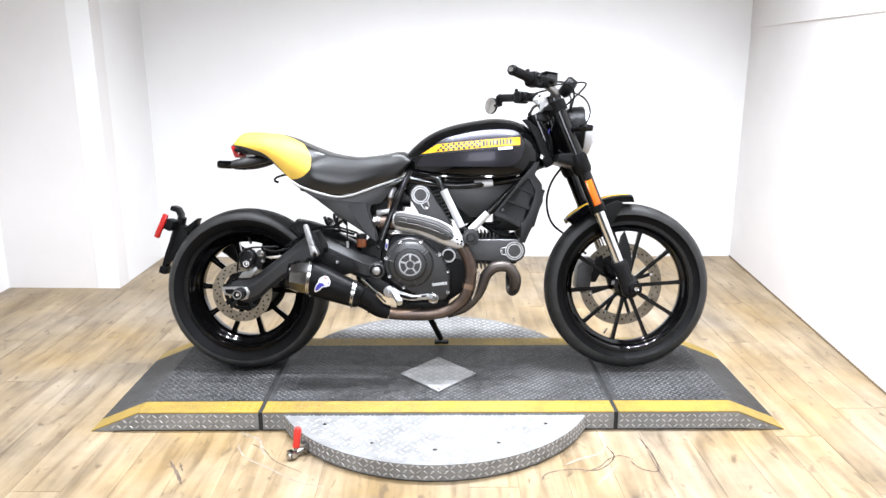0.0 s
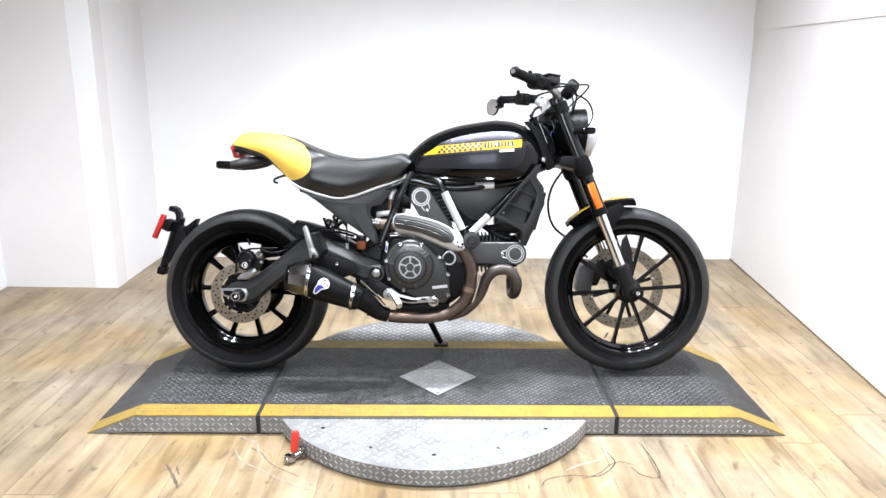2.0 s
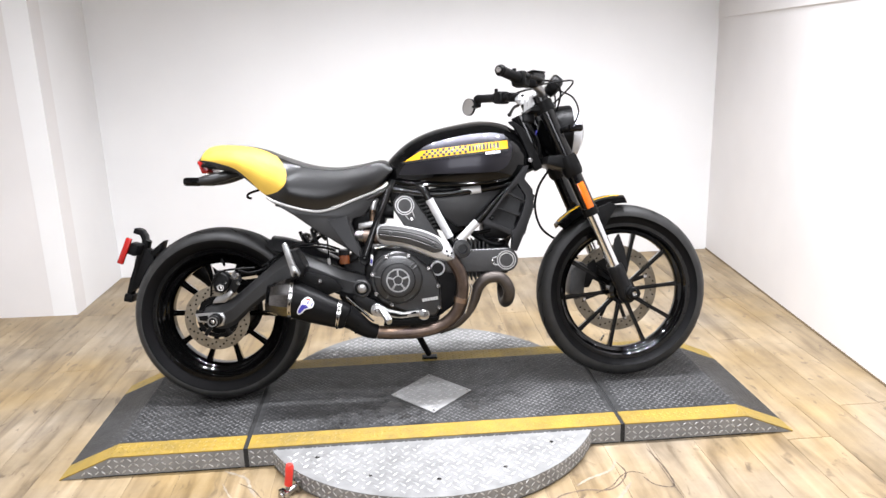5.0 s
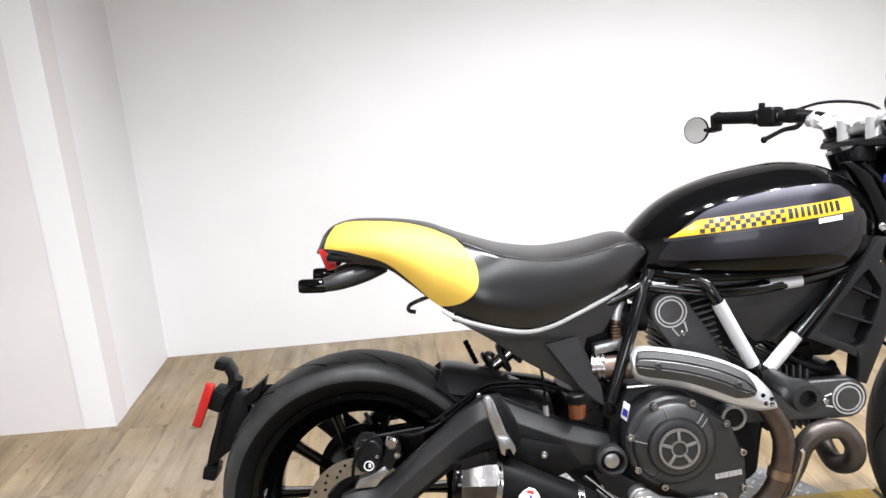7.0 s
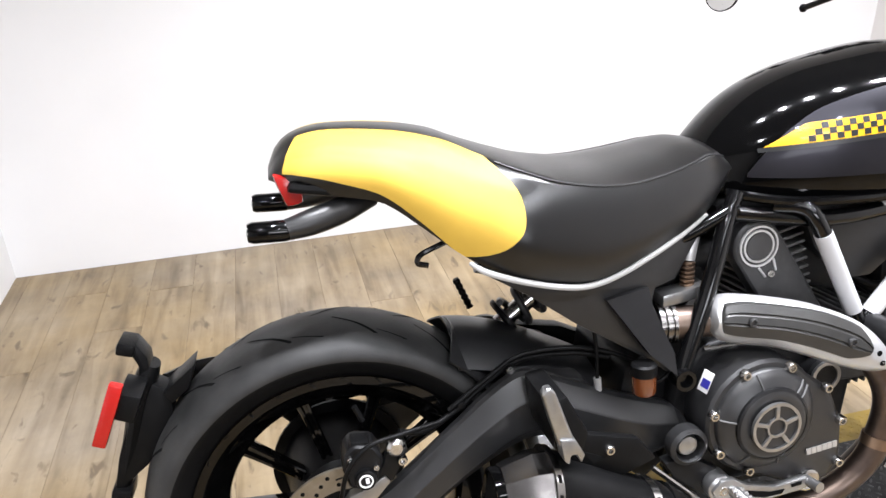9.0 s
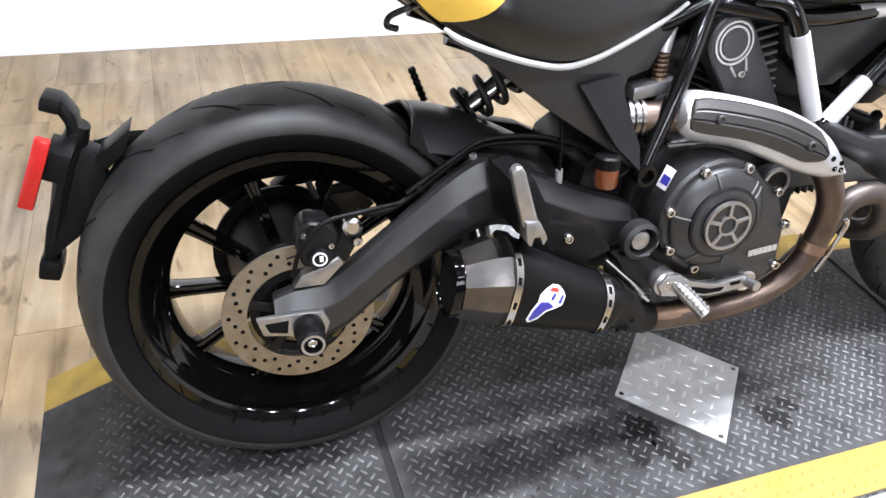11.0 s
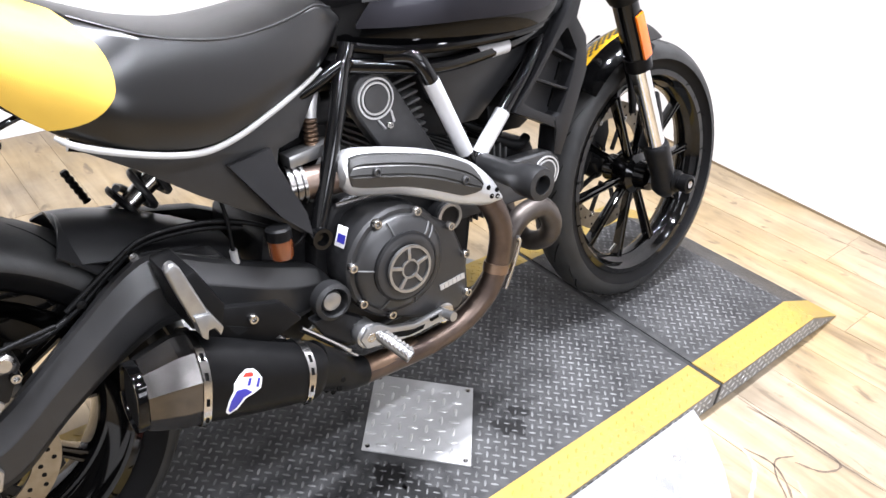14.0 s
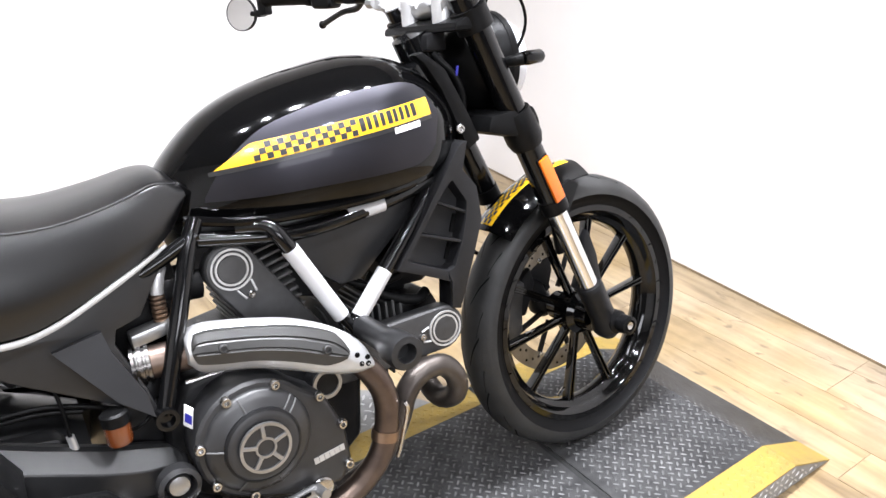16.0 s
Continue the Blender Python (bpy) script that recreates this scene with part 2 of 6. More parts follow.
DECALR = material("red_decal", (0.55, 0.03, 0.02), 0.3)
RED = material("red_reflector_plastic", (0.32, 0.008, 0.006), 0.25, coat=0.1, vary=0.1)
ORANGE = material("orange_reflector_plastic", (0.62, 0.125, 0.004), 0.2, coat=0.6, vary=0.06)
AMBER = material("amber_brake_fluid_plastic", (0.13, 0.035, 0.010), 0.25, coat=0.4)
SLEEVE = material("white_cable_sleeve", (0.38, 0.38, 0.385), 0.5, vary=0.04, bump=0.1)
WRAPM = material("thin_white_plastic_film", (0.42, 0.42, 0.42), 0.3, vary=0.1, scale=60, bump=0.3, bump_scale=150)
MIRROR = material("mirror_glass", (0.72, 0.72, 0.72), 0.02, metal=1.0, vary=0.0)
LENS = material("headlamp_lens", (0.42, 0.43, 0.45), 0.08, metal=0.0, coat=0.8, vary=0.03)
REDH = material("red_rubber_handle", (0.6, 0.03, 0.02), 0.4)


# ---- mesh helpers ----
def part(name, bm, mat, parent=None, label="", smooth=35, kind=""):
    bmesh.ops.recalc_face_normals(bm, faces=bm.faces)
    me = bpy.data.meshes.new(name)
    bm.to_mesh(me)
    bm.free()
    me.materials.append(mat)
    if smooth:
        me.polygons.foreach_set("use_smooth", [True] * len(me.polygons))
        me.set_sharp_from_angle(angle=radians(smooth))
    ob = new(name, me)
    ob.parent = parent
    if label:
        ob["label"] = label
    if kind:
        ob["kind"] = kind
    return ob


def spline(pts, n=6):
    """Points along a smooth curve through pts (any dimension), n steps a span."""
    p = [np.array(q, float) for q in pts]
    p = [2 * p[0] - p[1], *p, 2 * p[-1] - p[-2]]
    out = []
    for i in range(1, len(p) - 2):
        for k in range(n):
            t = k / n
            out.append(0.5 * (2 * p[i] + (p[i + 1] - p[i - 1]) * t + (2 * p[i - 1] - 5 * p[i] + 4 * p[i + 1] - p[i + 2]) * t * t
                              + (3 * p[i] - p[i - 1] - 3 * p[i + 1] + p[i + 2]) * t ** 3))
    out.append(p[-2])
    return out


def curve_of(pts):
    """z as a smooth function of x."""
    s = spline(pts, 8)
    xs, zs = [q[0] for q in s], [q[1] for q in s]
    return lambda x: float(np.interp(x, xs, zs))


def skin(bm, rings, closed=True, caps=True):
    vs = [[bm.verts.new(p) for p in r] for r in rings]
    n = len(vs[0])
    for a, b in zip(vs, vs[1:]):
        for i in range(n if closed else n - 1):
            j = (i + 1) % n
            bm.faces.new((a[i], a[j], b[j], b[i]))
    if caps and closed:
        bm.faces.new(vs[0])
        bm.faces.new(vs[-1][::-1])
    return bm


def tube(pts, r, seg=12, n=5, bm=None, flat=1.0):
    """A round tube along a smooth curve; r is one radius or one for each of pts; flat squeezes it towards y."""
    bm = bm or bmesh.new()
    rs = r if isinstance(r, (list, tuple)) else [r] * len(pts)
    path = spline([(*p, q) for p, q in zip(pts, rs)], n) if n > 1 and len(pts) > 2 else [np.array((*p, q), float) for p, q in zip(pts, rs)]
    rings, up = [], None
    for i, q in enumerate(path):
        a, b = path[max(0, i - 1)][:3], path[min(len(path) - 1, i + 1)][:3]
        t = Vector((b - a).tolist()).normalized()
        if up is None:
            up = Vector((0, 1, 0)) if abs(t.y) < 0.9 else Vector((1, 0, 0))
        up = (up - t * up.dot(t)).normalized()
        side = t.cross(up)
        c = Vector(q[:3].tolist())
        rings.append([c + float(q[3]) * (flat * math.cos(u) * up + math.sin(u) * side) for u in (2 * math.pi * k / seg for k in range(seg))])
    return skin(bm, rings)


def lathe(profile, centre=(0, 0, 0), axis=(0, 1, 0), seg=32, bm=None, caps=True):
    """profile: (radius, way along the axis)."""
    bm = bm or bmesh.new()
    ax = Vector(axis).normalized()
    u = ax.orthogonal().normalized() if abs(ax.y) < 0.99 else Vector((1, 0, 0))
    v = ax.cross(u)
    c = Vector(centre)
    rings = [[c + ax * a + r * (math.cos(k) * u + math.sin(k) * v) for k in (2 * math.pi * i / seg for i in range(seg))] for r, a in profile]
    return skin(bm, rings, True, caps)


def ring_lathe(profile, centre, axis=(0, 1, 0), seg=64, bm=None):
    """A closed profile turned into a ring."""
    bm = bm or bmesh.new()
    lathe(list(profile) + [profile[0]], centre, axis, seg, bm, caps=False)
    bmesh.ops.remove_doubles(bm, verts=bm.verts, dist=1e-6)
    return bm


def bevel_all(bm, width, segments=2, angle=30):
    es = [e for e in bm.edges if len(e.link_faces) == 2 and e.calc_face_angle() > radians(angle)]
    bmesh.ops.bevel(bm, geom=es, offset=width, segments=segments, profile=0.6, affect="EDGES", clamp_overlap=True)
    return bm


def prism(poly, y0, y1, bevel=0.004, bm=None, segments=2):
    """A plate whose outline is given in x and z, from y0 to y1."""
    b = bmesh.new()
    lo, hi = [b.verts.new((x, y0, z)) for x, z in poly], [b.verts.new((x, y1, z)) for x, z in poly]
    n = len(poly)
    b.faces.new(lo)
    b.faces.new(hi[::-1])
    for i in range(n):
        b.faces.new((lo[i], hi[i], hi[(i + 1) % n], lo[(i + 1) % n]))
    bmesh.ops.recalc_face_normals(b, faces=b.faces)
    if bevel:
        bevel_all(b, bevel, segments)
    return merge(b, bm)


def merge(b, bm):
    if bm is None:
        return b
    me = bpy.data.meshes.new("scratch")
    b.to_mesh(me)
    b.free()
    bm.from_mesh(me)
    bpy.data.meshes.remove(me)
    return bm


def block(m, sx, sy, sz, bevel=0.004, bm=None, segments=2):
    """A bevelled box of that size at the pose m."""
    b = bmesh.new()
    bmesh.ops.create_cube(b, size=1.0, matrix=Matrix.Diagonal((sx, sy, sz, 1)))
    if bevel:
        bevel_all(b, bevel, segments)
    b.transform(m)
    return merge(b, bm)


def shell(f, nu, nv, thick, bm=None):
    """A sheet over f(u, v) -> point, u and v from 0 to 1, with the given thickness inwards along its normals."""
    b = bmesh.new()
    P = [[Vector(f(i / nu, j / nv)) for j in range(nv + 1)] for i in range(nu + 1)]
    N = [[((P[min(i + 1, nu)][j] - P[max(i - 1, 0)][j]).cross(P[i][min(j + 1, nv)] - P[i][max(j - 1, 0)])).normalized() for j in range(nv + 1)] for i in range(nu + 1)]
    A = [[b.verts.new(p) for p in row] for row in P]
    B = [[b.verts.new(P[i][j] - thick * N[i][j]) for j in range(nv + 1)] for i in range(nu + 1)]
    for i in range(nu):
        for j in range(nv):
            b.faces.new((A[i][j], A[i + 1][j], A[i + 1][j + 1], A[i][j + 1]))
            b.faces.new((B[i][j], B[i][j + 1], B[i + 1][j + 1], B[i + 1][j]))
    for i in range(nu):
        for j in (0, nv):
            b.faces.new((A[i][j], B[i][j], B[i + 1][j], A[i + 1][j]))
    for j in range(nv):
        for i in (0, nu):
            b.faces.new((A[i][j], A[i][j + 1], B[i][j + 1], B[i][j]))
    return merge(b, bm)


def bolt(x, y, z, r=0.007, h=0.006, bm=None, side=-1):
    """A round bolt head whose axis is y."""
    return lathe([(r, 0), (r, side * h * 0.7), (r * 0.8, side * h), (r * 0.5, side * h), (r * 0.45, side * h * 0.4), (0.0005, side * h * 0.4)], (x, y, z), (0, 1, 0), 10, bm)


def thing(name, label, category, group=""):
    return tagged(new(name), label, category, group)


# ---- room ----
BACK, RIGHT0, LEFT0 = 2.075, (1.927, 2.075), (-1.765, 2.075)


def wall(name, a, b, z0=0.0, z1=CEIL, thick=0.12, mat=WALL):
    """A wall whose face runs from a to b, the room on the left of that way."""
    d = (Vector(b) - Vector(a)).normalized()
    nrm = Vector((d.y, -d.x)) * thick
    bm = bmesh.new()
    lo = [bm.verts.new((*q, z0)) for q in (a, b, Vector(b) + nrm, Vector(a) + nrm)]
    hi = [bm.verts.new((v.co.x, v.co.y, z1)) for v in lo]
    bm.faces.new(lo[::-1])
    bm.faces.new(hi)
    for i in range(4):
        bm.faces.new((lo[i], lo[(i + 1) % 4], hi[(i + 1) % 4], hi[i]))
    return tagged(part(name, bm, mat, smooth=0), kind="structure")


RX = lambda y: 1.927 - (2.075 - y) * 0.088
FRONT_Y = -4.2
wall("wall_back", (2.10, BACK), (-1.9, BACK))
wall("wall_right", (RX(FRONT_Y), FRONT_Y), (1.927, BACK), mat=WALLSHADE)
wall("wall_left_return", (-1.765, BACK), (-1.765, 1.394))
wall("wall_left_face", (-1.765, 1.394), (-2.392, 1.41), mat=WALLSHADE)
wall("wall_left", (-2.392, 1.41), (-2.25, FRONT_Y))
# front wall out of view, dark to limit fill on the bike
wall("wall_front_low", (-2.9, FRONT_Y), (1.7, FRONT_Y), 0.0, WIN[2], mat=DIMWALL)
wall("wall_front_high", (-2.9, FRONT_Y), (1.7, FRONT_Y), WIN[3], CEIL, mat=DIMWALL)
wall("wall_front_left", (-2.9, FRONT_Y), (WIN[0], FRONT_Y), WIN[2], WIN[3], mat=DIMWALL)
wall("wall_front_right", (WIN[1], FRONT_Y), (1.7, FRONT_Y), WIN[2], WIN[3], mat=DIMWALL)
# frame of the added window, out of view round the fill light
bm = bmesh.new()
for sx, sz, x, z in ((1.8, 0.05, -0.4, WIN[2] + 0.025), (1.8, 0.05, -0.4, WIN[3] - 0.025), (0.05, 1.0, WIN[0] + 0.025, 1.8), (0.05, 1.0, WIN[1] - 0.025, 1.8), (0.04, 1.0, -0.4, 1.8)):
    block(pose(x, FRONT_Y + 0.01, z), sx, 0.05, sz, 0.004, bm)
tagged(part("added_window", bm, WALL, smooth=0), kind="structure")
bm = bmesh.new()
block(pose(-0.3, -1.05, CEIL + 0.06), 5.6, 6.9, 0.12, 0, bm)
tagged(part("ceiling", bm, CEILM, smooth=0), kind="structure")
bm = bmesh.new()
block(pose(-0.3, -1.05, -0.06), 5.6, 6.9, 0.1176, 0, bm)
FLOOR = tagged(part("floor", bm, GROUT, smooth=0), "washed oak vinyl plank floor with scuff marks", "floor", kind="structure")
# upper part of the right wall stands a little proud of the lower
wy = Vector((RX(FRONT_Y) - 1.927, FRONT_Y - BACK)).normalized()
bm = bmesh.new()
L = 6.2
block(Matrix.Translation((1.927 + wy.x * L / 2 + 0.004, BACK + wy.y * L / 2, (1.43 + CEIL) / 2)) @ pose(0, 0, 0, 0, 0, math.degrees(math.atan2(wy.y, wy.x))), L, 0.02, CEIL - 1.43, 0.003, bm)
tagged(part("trim_right", bm, WALLSHADE, smooth=0), kind="structure")
# dark seam where the right wall meets the floor, its shadow line drawn as a strip
bm = bmesh.new()
block(Matrix.Translation((1.927 + wy.x * L / 2 - 0.001, BACK + wy.y * L / 2, 0.004)) @ pose(0, 0, 0, 0, 0, math.degrees(math.atan2(wy.y, wy.x))), L, 0.006, 0.008, 0, bm)
tagged(part("trim_floor_seam", bm, GROUT, smooth=0), kind="structure")


# ---- display platform ----
PX, PY, HALF_W, JOINT, TOPX, ENDX, DISC_R, TX = 0.025, 0.078, 0.349, 0.614, 1.035, 1.2, 0.575, 0.014
STRIPE_W = 0.084


def lugs(name, spots, mat, parent, zof, size=(0.0082, 0.0026, 0.0014)):
    """Raised lens-shaped lugs of tread plate, set crosswise in turn."""
    verts, faces = [], []
    for x, y, turn in spots:
        c, s = math.cos(turn), math.sin(turn)
        base = len(verts)
        for k in range(8):
            u = 2 * math.pi * k / 8
            lx, ly = size[0] * math.cos(u), size[1] * math.sin(u)
            X, Y = x + c * lx - s * ly, y + s * lx + c * ly
            verts.append((X, Y, zof(X)))
        for k in range(8):
            u = 2 * math.pi * k / 8
            lx, ly = size[0] * 0.6 * math.cos(u), size[1] * 0.5 * math.sin(u)
            X, Y = x + c * lx - s * ly, y + s * lx + c * ly
            verts.append((X, Y, zof(X) + size[2]))
        for k in range(8):
            j = (k + 1) % 8
            faces.append((base + k, base + j, base + 8 + j, base + 8 + k))
        faces.append(tuple(base + 8 + k for k in range(8)))
    me = bpy.data.meshes.new(name)
    me.from_pydata(verts, [], faces)
    me.materials.append(mat)
    me.polygons.foreach_set("use_smooth", [True] * len(me.polygons))
    ob = new(name, me)
    ob.parent = parent
    ob["kind"] = "stuff"
    return ob


def tread_spots(x0, x1, y0, y1, keep, pitch=0.0178):
    out = []
    n, r = int((x1 - x0 + y1 - y0) / pitch * 0.75) + 2, math.sqrt(0.5) * pitch
    for i in range(n):
        for j in range(-n, n):
            x, y = x0 + (i - j) * r, y0 + (i + j) * r
            if x0 < x < x1 and y0 < y < y1 and keep(x, y):
                out.append((x, y, radians(45 if (i + j) % 2 else -45) + random.uniform(-0.03, 0.03)))
    return out


def deck_z(x):
    a = abs(x - PX)
    return DECK if a < TOPX else max(0.004, DECK * (ENDX - a) / (ENDX - TOPX))


def deck_piece(name, label, xs, holes=None):
    """One length of the deck: body, dark tread top and two yellow borders. xs: outline stations along x."""
    ob = thing(name, label, "platform", "platform sections" if name == "platform_ramp" else "")
    y0, y1 = PY - HALF_W, PY + HALF_W
    bm = bmesh.new()
    rings = [[(x, y0, min(0.006, 0.1 * deck_z(x))), (x, y1, min(0.006, 0.1 * deck_z(x))), (x, y1, deck_z(x) - 0.0035), (x, y0, deck_z(x) - 0.0035)] for x in xs]
    skin(bm, rings)
    # black sheet painted in as the shaded gap below the plate edge
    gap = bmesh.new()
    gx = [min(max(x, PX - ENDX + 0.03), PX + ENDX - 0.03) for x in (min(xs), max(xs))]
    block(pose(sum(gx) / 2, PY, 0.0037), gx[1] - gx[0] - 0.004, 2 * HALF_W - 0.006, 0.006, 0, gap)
    part("base_gap_shade", gap, SHADOWGAP, ob, "black sheet painted in for the shaded gap under the plate edge", smooth=0)
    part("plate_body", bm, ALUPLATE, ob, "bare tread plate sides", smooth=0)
    for nm, ya, yb, mat in (("deck_surface", y0 + STRIPE_W, y1 - STRIPE_W, DARKPLATE), ("yellow_border", y0 - 0.001, y0 + STRIPE_W, YELLOW), ("yellow_border", y1 - STRIPE_W, y1 + 0.001, YELLOW)):
        bm = bmesh.new()
        rings = [[(x, ya, deck_z(x) - 0.0035), (x, yb, deck_z(x) - 0.0035), (x, yb, deck_z(x)), (x, ya, deck_z(x))] for x in xs]
        skin(bm, rings)
        part(nm, bm, mat, ob, smooth=0)
    lo, hi = min(xs) + 0.012, max(xs) - 0.012
    inside = lambda x, y: lo < x < hi and not (abs(x - PX) + abs(y - PY + 0.030) < 0.160 and name == "platform_bridge")
    sp = tread_spots(lo, hi, y0, y1, inside)
    lugs("tread_lug", [s for s in sp if y0 + STRIPE_W + 0.008 < s[1] < y1 - STRIPE_W - 0.008], LUGM, ob, deck_z)
    lugs("tread_lug", [s for s in sp if s[1] < y0 + STRIPE_W - 0.01 and s[1] > y0 + 0.01 or y1 - 0.01 > s[1] > y1 - STRIPE_W + 0.01], YELLOW, ob, deck_z)
    # lugs on the near upright side
    verts, faces = [], []
    for k, x in enumerate(np.arange(lo, hi, 0.021)):
        for row in (0.017, 0.036, 0.055):
            if row + 0.009 > deck_z(x):
                continue
            turn, base = radians(40 if (k + (0.03 < row < 0.05)) % 2 else -40), len(verts)
            for q in (1.0, 0.5):
                for i in range(6):
                    u = 2 * math.pi * i / 6
                    lx, lz = 0.0092 * q * math.cos(u), 0.0029 * q * math.sin(u)
                    verts.append((x + math.cos(turn) * lx - math.sin(turn) * lz, y0 - (0.0 if q == 1 else 0.0016), row + math.sin(turn) * lx + math.cos(turn) * lz))
            for i in range(6):
                j = (i + 1) % 6
                faces.append((base + i, base + j, base + 6 + j, base + 6 + i))
            faces.append(tuple(base + 6 + i for i in range(6)))
    me = bpy.data.meshes.new("side_lug")
    me.from_pydata(verts, [], faces)
    me.materials.append(ALULUG)
    side = new("side_lug", me)
    side.parent, side["kind"] = ob, "stuff"
    return ob


G = 0.0075
# added black blocks give the open joints their shade
for s in (-1, 1):
    bm = bmesh.new()
    block(pose(PX + s * JOINT, PY, 0.035), 2 * G - 0.001, 2 * HALF_W - 0.004, 0.066, 0, bm)
    tagged(part("joint_gap_fill", bm, SHADOWGAP, smooth=0), "black block filling the shaded joint between platform sections", "rubber strip", "joint strips")
deck_piece("platform_ramp", "dark tread-plate ramp section with yellow painted borders", [PX - ENDX, PX - TOPX, PX - JOINT - G])
deck_piece("platform_ramp", "dark tread-plate ramp section with yellow painted borders", [PX + JOINT + G, PX + TOPX, PX + ENDX])
deck_piece("platform_bridge", "dark tread-plate middle deck with yellow painted borders", [PX - JOINT + G, PX, PX + JOINT - G])

# steel diamond inlay
inlay = thing("diamond_plate", "bare aluminium tread-plate diamond screwed to the dark deck", "plate")
bm = bmesh.new()
d = 0.146
pts = [(PX - d, PY - 0.030), (PX, PY - 0.030 - d * 1.1), (PX + d, PY - 0.030), (PX, PY - 0.030 + d * 1.1)]
lo, hi = [bm.verts.new((*p, DECK)) for p in pts], [bm.verts.new((*p, DECK + 0.003)) for p in pts]
bm.faces.new(hi)
for i in range(4):
    bm.faces.new((lo[i], lo[(i + 1) % 4], hi[(i + 1) % 4], hi[i]))
part("plate_sheet", bm, ALULIT, inlay, smooth=0)
lugs("tread_lug", tread_spots(PX - d, PX + d, PY - 0.20, PY + 0.14, lambda x, y: abs(x - PX) + abs(y - PY + 0.030) / 1.1 < d - 0.016, 0.0275), ALULUG, inlay, lambda x: DECK + 0.003, (0.0125, 0.0036, 0.0016))
for p in pts:
    q = Vector((PX, PY - 0.030)).lerp(Vector(p), 0.9)
    part("screw", lathe([(0.005, 0), (0.005, 0.0015), (0.0005, 0.002)], (q.x, q.y, DECK + 0.003), (0, 0, 1), 10), STEEL, inlay)

# dark wet stains on the deck
STAIN = material("oily_black_stain", (0.008, 0.008, 0.0082), 0.3, vary=0.3, scale=30)


def stain(cx, cy_, r, seed):
    rg = random.Random(seed)
    bm = bmesh.new()
    n = 40
    ph = [rg.uniform(0, 6.28) for _ in range(4)]
    vs = []
    for k in range(n):
        u = 2 * math.pi * k / n
        q = r * (0.62 + 0.20 * math.sin(2 * u + ph[0]) + 0.10 * math.sin(5 * u + ph[1]) + 0.06 * math.sin(9 * u + ph[2]) + 0.04 * math.sin(14 * u + ph[3]))
        vs.append(bm.verts.new((cx + q * math.cos(u), cy_ + 1.2 * q * math.sin(u), DECK + 0.0005)))
    bm.faces.new(vs)
    return tagged(part("oil_stain", bm, STAIN, smooth=0), "dark oily stain on the black tread plate", "stain", "deck stains")


stain(-0.125, -0.055, 0.060, 2)
stain(-0.085, -0.10, 0.045, 5)
stain(0.160, -0.080, 0.040, 9)
stain(0.205, -0.060, 0.026, 12)

# round turntable, under the bridge, standing out on both sides of it
table = thing("turntable", "round aluminium tread-plate turntable with a low side band", "turntable")
